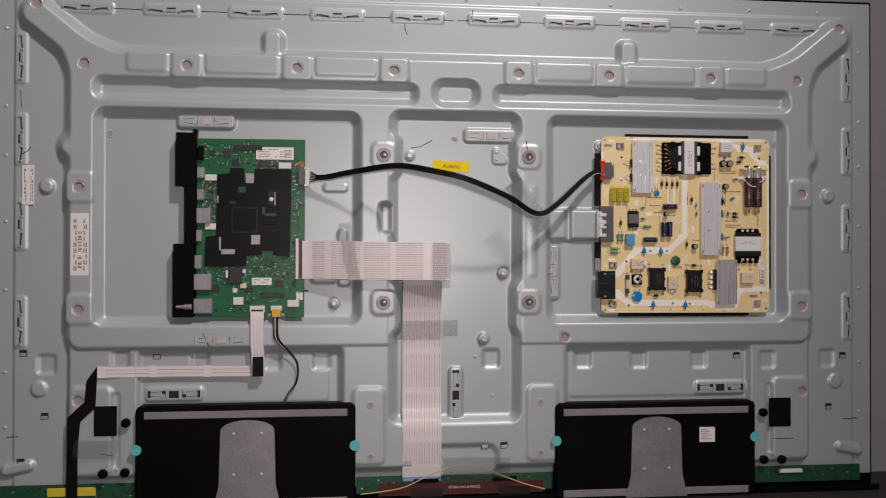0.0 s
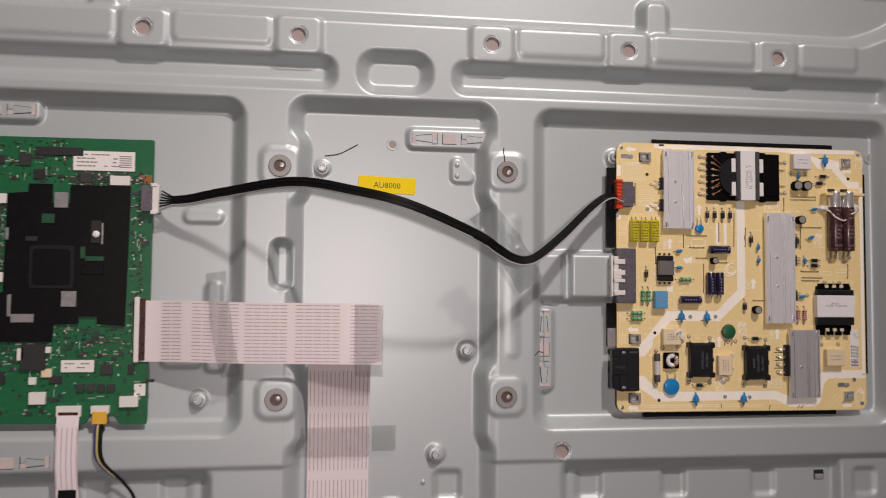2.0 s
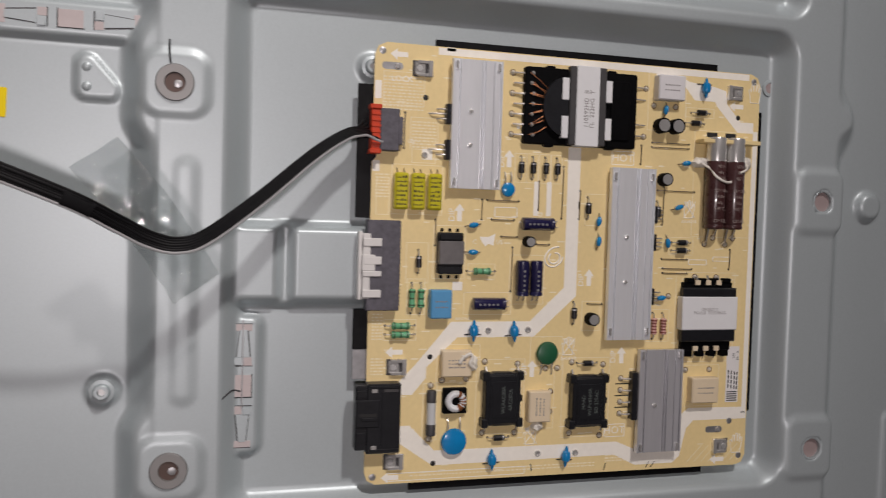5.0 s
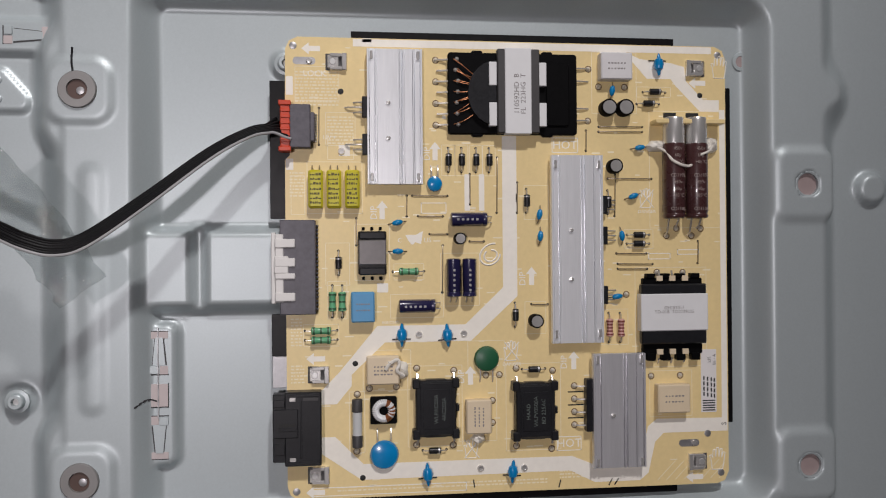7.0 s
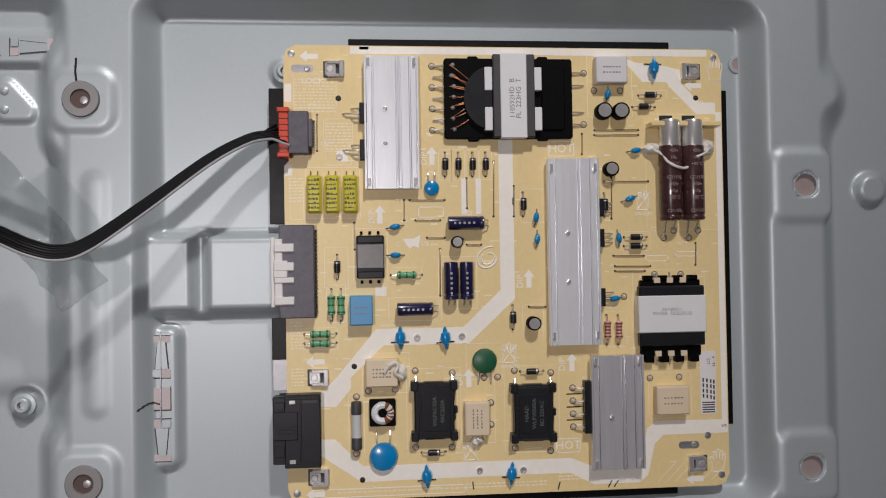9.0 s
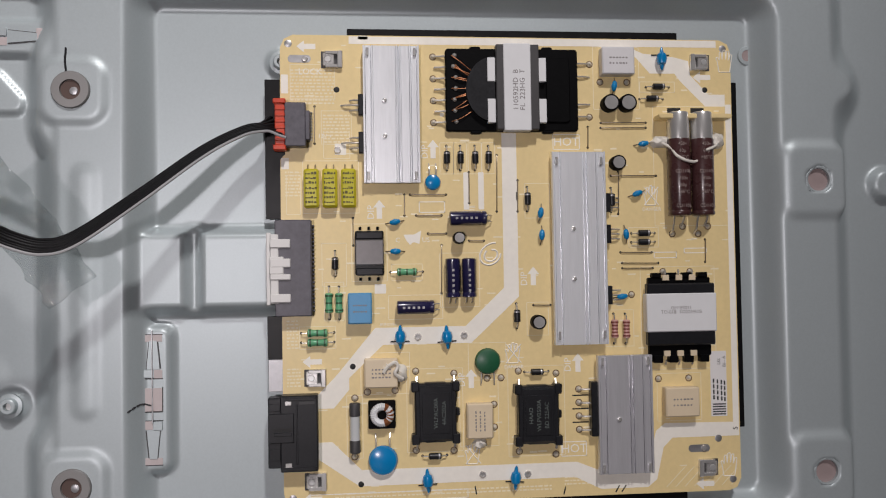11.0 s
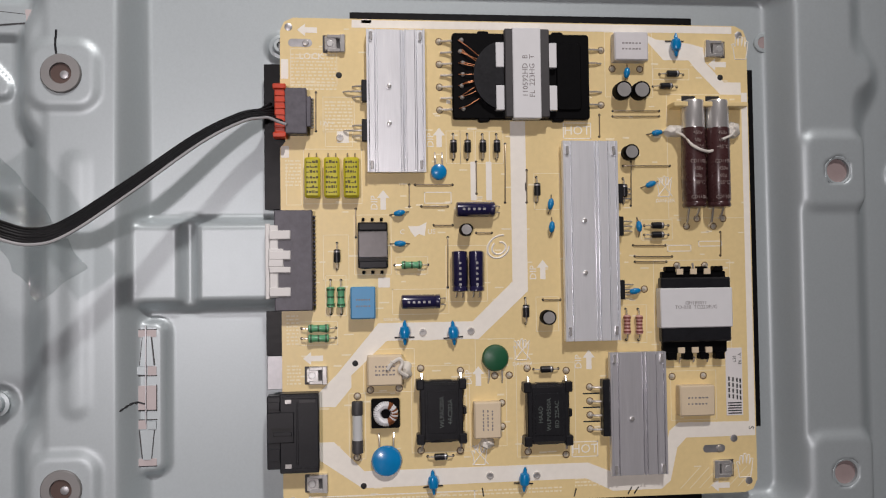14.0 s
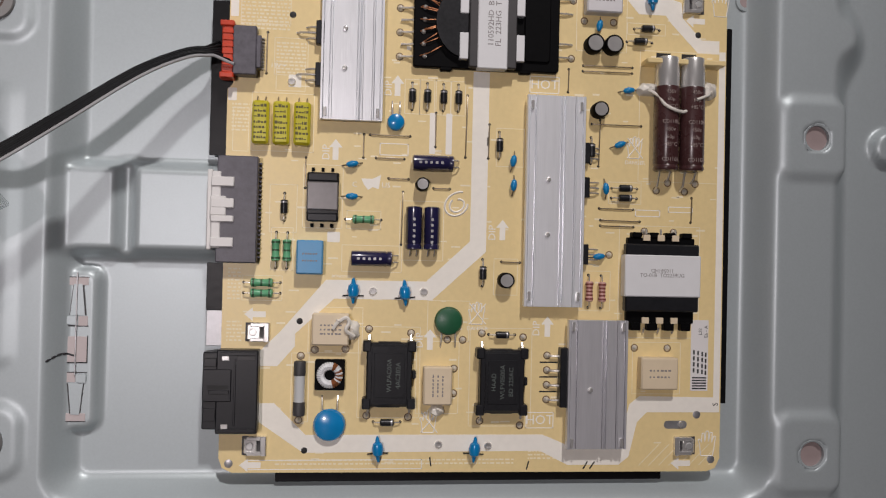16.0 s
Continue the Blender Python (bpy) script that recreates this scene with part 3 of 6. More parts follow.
# warning signs
for u, v, s in ((403.4, 44.6, 1), (325.6, -39.3, 1), (447.2, 118.8, 1.15), (444.2, -103, 1.15), (303, -92, 1)):
    g = Shape()
    pts = [(-3.2, -5), (-3.8, 0), (-4.6, 1.8), (-3.6, 2.2), (-2.9, 0.8), (-2.7, 4.6), (-1.7, 4.8), (-1.4, 1.2), (-0.9, 5.6), (0.2, 5.7), (0.3, 1.2), (1.0, 5.2), (2.0, 5.0), (1.7, 0.8), (2.6, 3.6), (3.5, 3.2), (2.9, -1), (2.2, -5), (-3.2, -5)]
    for a, b in zip(pts, pts[1:]):
        g.tube([(a[0] * s, a[1] * s, 0), (b[0] * s, b[1] * s, 0)], 0.28, 4)
    if s == 1:
        g.tube([(-4, -5, 0), (4, 5, 0)], 0.3, 4), g.tube([(4, -5, 0), (-4, 5, 0)], 0.3, 4)
    part("printed_warning_sign", g.mesh("printed_warning_sign", SILK), board, u, v, BH)

# thin printed frames round groups of parts
FAINT = bpy.data.materials["silkscreen_faint"]
for u0, v0, u1, v1 in ((215, 36.5, 244.5, 64.5), (206.5, 36, 214, 57), (209, 97, 232.5, 115.5), (225, 73, 241, 91), (226, 65.5, 240, 79.5), (224.5, -2, 237.5, 21), (240, 0.5, 259, 31), (225.5, -20, 236, 0.5), (212.5, -34.5, 231.5, -22.5), (261, 0.5, 277.5, 9.5), (259, -20, 288, -7), (286.5, -14, 308, 15),
                       (287.5, 57, 295, 74), (294.8, 57, 302.2, 74), (302.7, 57, 310.1, 74), (310.1, 57, 317.4, 74), (372, 92, 398, 126.5), (398, 101.5, 418, 107.5), (405, 28, 447, 94), (390, 16.5, 407, 27.5), (376, -37, 392, -17), (396, -50, 438, 6), (404, -78, 429, -52), (296, -88, 317, -50), (268, -90, 298, -46), (322, -94, 353, -46), (244, -59, 270, -37), (301, -53, 321.5, -33), (236.5, -92, 245, -59), (333, 33, 347, 52), (333, -30, 345, -12)):
    edge = Shape()
    for a in ((u0, v0, u1, v0 + 0.3), (u0, v1 - 0.3, u1, v1), (u0, v0, u0 + 0.3, v1), (u1 - 0.3, v0, u1, v1)):
        edge.prism(rrect(*a, 0.05, 1), 0, 0.045)
    part("printed_outline", edge.mesh("printed_outline", FAINT, False), board, 0, 0, BH)
for k in range(8):
    u = 408 + k * 5.2
    part("printed_hatch", Shape().prism([(u, -113.5), (u + 0.5, -113.5), (min(u + 11, 448.4), -113.5 + min(10.5, 447.9 - u)), (min(u + 10.5, 447.9), -113.5 + min(10.5, 447.9 - u))], 0, 0.045).mesh("printed_hatch", FAINT, False), board, 0, 0, BH)
# printed swirl beside the long heatsink
swirl = Shape()
for r0, r1, a0, a1 in ((6.0, 4.2, 40, 330), (3.4, 2.6, 100, 420)):
    swirl.tube([((r0 + (r1 - r0) * k / 24) * 1.25 * math.cos(radians(a0 + (a1 - a0) * k / 24)), (r0 + (r1 - r0) * k / 24) * math.sin(radians(a0 + (a1 - a0) * k / 24)), 0) for k in range(25)], 0.55, 4)
part("printed_mark", swirl.mesh("printed_mark", SILK), board, 314.5, 13.5, BH, 35)

# bare holes
hole = Shape().lathe([(0, 1.6), (0.05, 1.5)], n=14).mesh("drill_hole", DARK)
for u, v in ((233.3, 102.1), (435.1, 103), (243.6, -105.4), (240, -44)):
    part("drill_hole", hole, board, u, v, BH + 0.02)
grey_hole = Shape().lathe([(0, 2.0), (0.05, 1.9)], n=14).mesh("corner_hole", PLATE)
for u, v in ((208.2, 126.4), (445.8, 126), (208.5, -111.5), (445.8, -110.6), (438, -88.2)):
    part("corner_hole", grey_hole, board, u, v, BH + 0.02)
slot = Shape().slab(-6, -2, 6, 2, 0, 0.05, 1.9, 0.02, 0, 4).lathe([(0.05, 1.7), (0.9, 1.4), (1.0, 0.4)], at=(2.8, 0, 0), n=12, m=1).mesh("key_slot", [PLATE, CHROME])
for u, v in ((214, 118.4), (427, -93.2)):
    part("key_slot", slot, board, u, v, BH + 0.02)
clip = Shape().slab(-5.5, -4.5, 5.5, 4.5, 0, 0.06, 0.3, 0.02, 0)
clip.slab(-4.5, -3.6, 1.5, 3.6, 0.06, 1.6, 0.6, 0.4, 1).slab(-3.2, 2.6, 4.8, 4.4, 0.06, 2.2, 0.3, 0.3, 1).slab(-3.2, -4.4, 4.8, -2.6, 0.06, 2.2, 0.3, 0.3, 1).slab(3.2, -4.6, 5.8, 4.6, 0.06, 2.6, 0.4, 0.4, 1)
clip.lathe([(1.6, 1.8), (2.0, 1.5), (2.0, 0.6)], at=(-1.8, 0, 0), n=12, m=2)
clip_mesh = clip.mesh("grounding_clip", [FERRITE, CHROME, STEEL_CLIP])
for u, v, t in ((230.8, 117.9, 0), (432.5, 118.0, 180), (220.3, -49.4, 0), (220.0, -103.0, 0), (431.9, -103.6, 180)):
    part("grounding_clip", clip_mesh, board, u, v, BH, t, "bright folded metal grounding clip")

# solder joints, leads and jumpers
joint = Shape().lathe([(0, 1.5), (0.5, 1.3), (1.1, 0.6), (1.5, 0.35)], n=12).mesh("solder_joint", JOINT)
dot = Shape().lathe([(0, 0.65), (0.25, 0.5)], n=8).mesh("lead_end", DARK)


solder_ring = Shape().lathe([(0, 1.95), (0.05, 1.9)], n=16).mesh("solder_ring", FLUX)


def joints(places):
    for u, v in places:
        part("solder_ring", solder_ring, board, u, v, BH)
        part("solder_joint", joint, board, u, v, BH)


joints([(284.6, 120 - k * 5.9) for k in range(0, 7, 2)] + [(370.2, 116.7), (369.7, 87.8), (408.9, 3.2), (424.1, 3.0)])
joints([(273, -47.3), (293.3, -49), (272.7, -88.8), (292.7, -89.5), (327.9, -48.7), (348.4, -50.4), (327.7, -91.3), (347.6, -93.5)])
joints([(360.6, -59.2 - k * 7.2) for k in range(4)] + [(414.7, 23.8), (420.5, 27.8), (429.4, 23.7), (434.9, 27.7)])
joints([(247.5, -57.5), (262, -57), (311, -52), (318.5, -52), (314.5, -66), (314.5, -78), (405, -55), (422, -55), (376, 107), (391, 107), (240.9, -60.5), (240.5, -91), (391, -9)])


def jumper(u0, v0, u1, v1):
    s = Shape().tube([(u0, v0, 0), (u0 + (u1 - u0) * 0.04, v0 + (v1 - v0) * 0.04, 0.7), (u1 - (u1 - u0) * 0.04, v1 - (v1 - v0) * 0.04, 0.7), (u1, v1, 0)], 0.3, 6)
    s.lathe([(0, 0.7), (0.2, 0.6)], at=(u0, v0, 0), n=8, m=1).lathe([(0, 0.7), (0.2, 0.6)], at=(u1, v1, 0), n=8, m=1)
    part("jumper_wire", s.mesh("jumper_wire", [LEAD, DARK]), board, 0, 0, BH)


for a in ((221.7, 93.1, 221.5, 73.5), (241.1, 34, 241.1, 19.6), (287.8, 19.1, 287.4, -6.4), (318.3, 67.2, 317.8, 36.9), (368.6, 82.5, 368.4, 71.2), (385.1, 57.9, 384.6, 34.9), (303, 58, 303, 41.5), (268.4, 46.2, 268.3, 35.1), (329.4, 53.5, 329.1, 36.8), (433.2, 20.5, 432.9, 8.2)):
    jumper(*a)
for a in ((271.4, 46.2, 290.6, 46.1), (274.5, 35.1, 288, 35), (280.7, 25.4, 290.3, 25.3), (302.6, 21.3, 310.5, 21.2), (375.9, 84.7, 401.1, 84.8), (375.8, 81.9, 401, 82), (380.9, 55.8, 406.2, 55.7), (385.4, 14, 402.8, 13.8), (386.2, 8.2, 406.4, 7.9), (386.2, 5.4, 403.2, 5.2), (336.8, -13.6, 346, -13.8)):
    jumper(*a)


# heatsinks: extruded plate with ridges, fixing holes and a transistor below
def heatsink(u0, v0, u1, v1, top, mat, pins, label):
    s = Shape()
    w = u1 - u0
    s.slab(u0, v0, u1, v1, top - 3.6, top - 1.8, 0.3, 0.2)
    ridges = []
    for f0, f1, k in ((0.0, 0.035, 0.0), (0.045, 0.135, -0.7), (0.15, 0.18, 0.0), (0.182, 0.575, -0.8), (0.59, 0.615, 0.0), (0.625, 0.635, -1.0), (0.65, 0.675, 0.0), (0.678, 0.82, -0.8), (0.825, 0.85, 0.0), (0.86, 0.95, -0.7), (0.965, 1.0, 0.0)):
        ridges.append(Shape().slab(u0 + w * f0, v0, u0 + w * f1, v1, top - 1.8, top + k, 0.1, 0.12).mesh("ridge", mat))
    ob = part("heatsink", s.mesh("heatsink", mat), board, 0, 0, BH, label=label)
    for rm in ridges:
        part("ridge", rm, ob, 0, 0, BH)
    d = Shape().lathe([(-1, 1.15), (0.15, 1.15), (0.3, 0.9), (0.3, 0.5)], n=14).mesh("fixing_rivet", CHROME)
    for f in (0.40, 0.66) if v1 - v0 > 70 else (0.54,):
        part("fixing_rivet", d, ob, u0 + w * 0.38, v1 - (v1 - v0) * f, BH + top - 0.1)
    foot = Shape().slab(-0.7, -2.2, 0.7, 2.2, 0, 1.0, 0.3, 0.2).mesh("corner_stake", CHROME)
    for fu in (0.08, 0.92):
        for fv in (0.05, 0.95):
            part("corner_stake", foot, ob, u0 + w * fu, v0 + (v1 - v0) * fv, BH + top - 0.4)
    return ob


hs = heatsink(247.2, 52.0, 276.8, 124.5, 6.0, ALU, (), "ridged bright aluminium heatsink plate")
for v in (93.5, 73.5):
    body = Shape().slab(244.6, v - 5.6, 249, v + 5.6, 0, 4.2, 0.4, 0.3)
    tr = part("transistor", body.mesh("transistor", SATIN), board, 0, 0, BH)
    for dv, du in ((-2.7, 0), (0, -4.5), (2.7, 0)):
        part("pin", Shape().tube([(245, v + dv, 2.2), (242 + du, v + dv, 1.8), (240 + du, v + dv, 0)], 0.5, 6).mesh("pin", SOLDER), tr, 0, 0, BH)
hs = heatsink(347.2, -35.0, 376.2, 68.2, 6.0, ALU, (), "long ridged bright aluminium heatsink plate")
for v in (41, 24, -9):
    tr = part("transistor", Shape().slab(375, v - 5, 379.5, v + 5, 0, 3.6, 0.4, 0.3).mesh("transistor", SATIN), board, 0, 0, BH)
    for dv in (-2.6, 0, 2.6):
        part("pin", Shape().tube([(379, v + dv, 2), (383, v + dv, 1.6), (385, v + dv, 0)], 0.45, 6).mesh("pin", SOLDER), tr, 0, 0, BH)
hs = heatsink(369.8, -104.0, 399.5, -41.2, 6.5, ALU_DULL, (), "dull grey aluminium heatsink plate")
tr = part("bridge_rectifier", Shape().slab(366.2, -84, 371, -55, 0, 5.0, 0.5, 0.3).mesh("bridge_rectifier", SATIN), board, 0, 0, BH)
for k in range(4):
    part("pin", Shape().tube([(367, -59.2 - 7.2 * k, 2.5), (362.5, -59.2 - 7.2 * k, 2.0), (360.4, -59.2 - 7.2 * k, 0.4)], 0.6, 6).mesh("pin", SOLDER), tr, 0, 0, BH)
for k in range(3):
    part("board_slot", Shape().slab(357, -62.9 - 7.2 * k, 366, -62.2 - 7.2 * k, 0, 0.06, 0.1, 0.02).mesh("board_slot", DARK), board, 0, 0, BH)

# big flat transformer
s = Shape()
s.slab(291, 79.5, 362.6, 123.8, 0, 3.6, 1.6, 0.5, 0, 4)
s.slab(304, 78.2, 310, 125, 0, 3.4, 1.0, 0.4).slab(343, 78.4, 349, 125, 0, 3.4, 1.0, 0.4)
s.slab(345, 84, 358, 119, 3.6, 4.8, 2, 0.5, 0, 4)
tf = part("flat_transformer", s.mesh("flat_transformer", BLACK), board, 0, 0, BH, label="black moulded bobbin of a flat transformer")
part("winding_cover", Shape().prism([(317, 84)] + [(317 - 15.5 * math.sin(math.pi * k / 14), 101.5 - 17.5 * math.cos(math.pi * k / 14)) for k in range(15)] + [(317, 119)], 3.6, 6.6).mesh("winding_cover", SATIN), tf, 0, 0, BH)
part("ferrite_core", Shape().slab(317.6, 79.8, 340.8, 125.4, 3.0, 7.2, 0.6, 0.5).mesh("ferrite_core", FERRITE), tf, 0, 0, BH)
part("wrap_tape", Shape().slab(321.6, 79.2, 336.2, 125.8, 2.0, 7.7, 0.5, 0.4).mesh("wrap_tape", WHITE), tf, 0, 0, BH, label="white tape wrap printed in grey")
for u0, v0 in ((313, 83.5), (313, 105.5), (340.5, 83.5), (340.5, 105.5)):
    part("white_pad", Shape().slab(u0, v0, u0 + 4.2, v0 + 12.8, 3.4, 6.9, 0.3, 0.3).mesh("white_pad", WHITE), tf, 0, 0, BH)
for txt, du in (("110592HD  B", 328), ("FL  223HG  T", 331.6)):
    part("printed_code", lettering(txt, 3.9, PRINT, 1.0), tf, du, 101, BH + 7.75, 90)
for k in range(7):
    v = 120 - 5.9 * k
    part("pin", Shape().tube([(285, v, 0.9), (288.5, v, 1.2), (293, v, 3.0)], 0.6, 6).mesh("pin", SOLDER), tf, 0, 0, BH)
    g = Shape()
    for j in range((k * 2) % 3 + 1):
        e = 101.5 + (v - 101.5) * 0.55 + rnd.uniform(-3, 3)
        g.tube(curve([(294 + j, v + j * 0.5, 3.9), (299, v + (e - v) * 0.4 + j * 0.8 - 0.5, 5.2), (306 - abs(k - 3) * 0.4, e + j * 0.7, 4.6)], 5), 0.22, 5)
    part("copper_lead", g.mesh("copper_lead", COPPER), tf, 0, 0, BH)
    part("solder_blob", Shape().lathe([(3.4, 1.3), (4.2, 1.1), (4.7, 0.5)], at=(295 + rnd.uniform(0, 1.5), v, 0), n=8).mesh("solder_blob", SOLDER), tf, 0, 0, BH)
for v in (116.7, 109.6, 94.5, 87.8):
    part("pin", Shape().tube([(362, v, 1.4), (367, v, 1.2), (370, v, 0.2)], 0.55, 6).mesh("pin", SOLDER), tf, 0, 0, BH)

# second transformer
s = Shape().slab(399.5, -42.5, 434.0, 0.0, 0, 3.2, 0.8, 0.4)
for k in range(4):
    s.slab(401.5 + k * 8.6, 0, 406.5 + k * 8.6, 2.6, 0, 4.2, 0.5, 0.3).slab(401.5 + k * 8.6, -46, 406.5 + k * 8.6, -42, 0, 4.2, 0.5, 0.3)
t2 = part("standby_transformer", s.mesh("standby_transformer", BLACK), board, 0, 0, BH, label="black transformer wrapped in white tape")
part("ferrite_core", Shape().slab(397.6, -36.5, 435.2, -3.2, 2.5, 6.6, 0.8, 0.8).mesh("ferrite_core", SATIN), t2, 0, 0, BH)
part("wrap_tape", Shape().slab(397.0, -29.2, 435.8, -8.6, 1.0, 7.1, 0.6, 0.5).mesh("wrap_tape", WHITE), t2, 0, 0, BH)
part("printed_code", lettering("110581HD", 2.6, PRINT), t2, 416, -16.2, BH + 7.15, 180)
part("printed_code", lettering("TO-01B  TO2239UG", 2.6, PRINT), t2, 416, -18.6, BH + 7.15)
for k in range(3):
    part("coil_window", Shape().slab(407 + k * 7.4, -1.6, 410.6 + k * 7.4, 1.4, 3.4, 4.4, 0.2, 0.1).mesh("coil_window", CREAM), t2, 0, 0, BH)
    part("coil_window", Shape().slab(407 + k * 7.4, -42.5, 410.6 + k * 7.4, -39.5, 3.4, 4.4, 0.2, 0.1).mesh("coil_window", CREAM), t2, 0, 0, BH)
    part("pin", Shape().tube([(409 + k * 7.5, 1.5, 3), (409 + k * 7.5, 4.2, 2.4)], 0.6, 6).mesh("pin", SOLDER), t2, 0, 0, BH)
    part("pin", Shape().tube([(409 + k * 7.5, -45, 2), (409 + k * 7.5, -47.5, 0.4)], 0.5, 6).mesh("pin", SOLDER), t2, 0, 0, BH)


# square chokes
CODE_GREY = material("grey_green_code_print", (0.11, 0.13, 0.12), 0.5)


def choke(u, v, codes):
    s = Shape().slab(u - 10.8, v - 14.5, u + 10.8, v + 14.5, 0.2, 6.2, 0.8, 0.6)
    s.slab(u - 11.8, v + 11, u + 11.8, v + 15.2, 0, 5.2, 1.0, 0.6).slab(u - 11.8, v - 15.2, u + 11.8, v - 11, 0, 5.2, 1.0, 0.6)
    s.slab(u + 11, v - 2, u + 12.8, v + 2, 0, 4, 0.6, 0.4).slab(u - 8.5, v - 13.8, u + 8.5, v + 13.8, 6.2, 6.7, 0.8, 0.3)
    for a in (-1, 1):
        for b in (-1, 1):
            s.slab(u + a * 10.6 - 2.0, v + b * 13.6 - 2.6, u + a * 10.6 + 2.0, v + b * 13.6 + 2.6, 0, 6.6, 0.7, 0.6)
    s.slab(u - 7.2, v - 10.6, u + 7.2, v + 10.6, 6.7, 7.0, 0.6, 0.2).slab(u - 5.5, v - 15.6, u + 5.5, v - 14.2, 0, 4.4, 0.4, 0.3).slab(u - 5.5, v + 14.2, u + 5.5, v + 15.6, 0, 4.4, 0.4, 0.3)
    ob = part("choke_coil", s.mesh("choke_coil", SATIN), board, 0, 0, BH, label="black square choke coil")
    for k, c in enumerate(codes):
        part("printed_code", lettering(c, 3.1, CODE_GREY), ob, u + 4.2 - k * 4.2, v, BH + 7.05, 90)
    for du in (-9.6, 10.2):
        for s2 in (-1, 1):
            part("pin", Shape().tube([(u + du, v + s2 * 16, 2.5), (u + du, v + s2 * 18.5, 1.2)], 0.7, 6).mesh("pin", SOLDER), ob, 0, 0, BH)


choke(282.9, -68.6, ("4AC202A", "WLPAC00A"))
choke(337.4, -71.5, ("BD 225AC", "WLPV0500A", "HAAD"))

# film capacitors in boxes
def film_box(u0, v0, u1, v1, h, mat, label, lines, turn=0):
    s = Shape().slab(u0, v0, u1, v1, 0, h, 0.8, 0.7, 0, 3)
    ob = part("film_capacitor", s.mesh("film_capacitor", mat), board, 0, 0, BH, label=label)
    g = Shape()
    for k in range(lines):
        if turn:
            x = u1 - (u1 - u0) * (0.25 + 0.5 * (k + 0.5) / lines)
            for j in range(6):
                g.prism(rrect(x - 0.35, v0 + (v1 - v0) * (0.22 + j * 0.1), x + 0.35, v0 + (v1 - v0) * (0.22 + j * 0.1 + rnd.uniform(0.04, 0.08)), 0.1, 1), h, h + 0.05)
        else:
            y = v1 - (v1 - v0) * (0.3 + 0.4 * (k + 0.5) / lines)
            for j in range(6):
                g.prism(rrect(u0 + (u1 - u0) * (0.22 + j * 0.1), y - 0.4, u0 + (u1 - u0) * (0.22 + j * 0.1 + rnd.uniform(0.04, 0.08)), y + 0.4, 0.1, 1), h, h + 0.05)
    part("print", g.mesh("print", PRINT, False), ob, 0, 0, BH)
    return ob


for k, u in enumerate((219.8, 229.4, 239.1)):
    s = Shape().slab(u - 3.9, 39.2, u + 3.9, 59.6, 0, 6, 1.4, 1.2, 0, 3)
    ob = part("film_capacitor", s.mesh("film_capacitor", YELLOW), board, 0, 0, BH, label="yellow wrapped film capacitor lying flat")
    g = Shape()
    for j in range(7):
        x = u - 3.0
        while x < u + 2.2:
            w = rnd.uniform(0.5, 1.5)
            y = 41.6 + j * 2.4 + (0.5 if j > 3 else 0)
            g.prism(rrect(x, y, min(x + w, u + 2.9), y + rnd.uniform(0.5, 1.5), 0.1, 1), 6, 6.05)
            x += w + rnd.uniform(0.15, 0.4)
    part("print", g.mesh("print", OLIVE_PRINT, False), ob, 0, 0, BH)
    for du in (-1.9, 1.9):
        part("lead", Shape().tube([(u + du, 59.3, 3), (u + du, 61.5, 1.2), (u + du, 62.2, 0)], 0.35, 6).mesh("lead", LEAD), ob, 0, 0, BH)
ob = film_box(238.0, -21.5, 250.4, -5.4, 6.5, BLUEBOX, "light blue boxed film capacitor", 2)
film_box(246.0, -55.0, 263.4, -39.8, 5.5, CREAM, "cream boxed film capacitor", 3)
film_box(299.4, -83.0, 313.2, -64.6, 5.5, CREAM, "cream boxed film capacitor", 3, 1)
film_box(406.8, -75.0, 425.6, -59.2, 6.0, CREAM, "cream boxed film capacitor", 2)
film_box(375.6, 110.0, 393.6, 125.0, 6.5, GREYBOX, "pale grey boxed film capacitor", 2)
# silicone blobs
def blob(u, v, r, sq=0.6, h=3.0):
    s = Shape().lathe([(0, r), (h * 0.4, r * 0.95), (h * 0.75, r * 0.7), (h, r * 0.25)], n=14)
    s.v = [(u + a * (1 + 0.18 * math.sin(b * 1.7 + a)), v + b * sq * (1 + 0.15 * math.cos(a * 1.9)), c * (1 + 0.2 * math.sin(a * 2.1 + b))) for a, b, c in s.v]
    part("silicone_blob", s.mesh("silicone_blob", GLUE), board, 0, 0, BH, label="blob of white silicone glue")


for b in ((264.5, -48, 4.2, 1.2, 4), (306.5, -86, 3.8, 0.8, 4), (409, 74, 6, 0.6, 5), (440.5, 74.5, 4.2, 1.1, 5), (258, -43.5, 3.6, 0.5, 6.4)):
    blob(*b)
part("silicone_string", Shape().tube(curve([(256, -47, 5.9), (258, -44, 6.2), (262, -41.6, 6.4), (263.4, -44, 6.3), (262, -47.5, 6.2), (266, -50.5, 4.5)], 6), 1.0, 7).mesh("silicone_string", GLUE), board, 0, 0, BH, label="drawn string of white silicone glue")

SLEEVE_PRINT = material("sleeve_print", (0.30, 0.24, 0.22), 0.5)
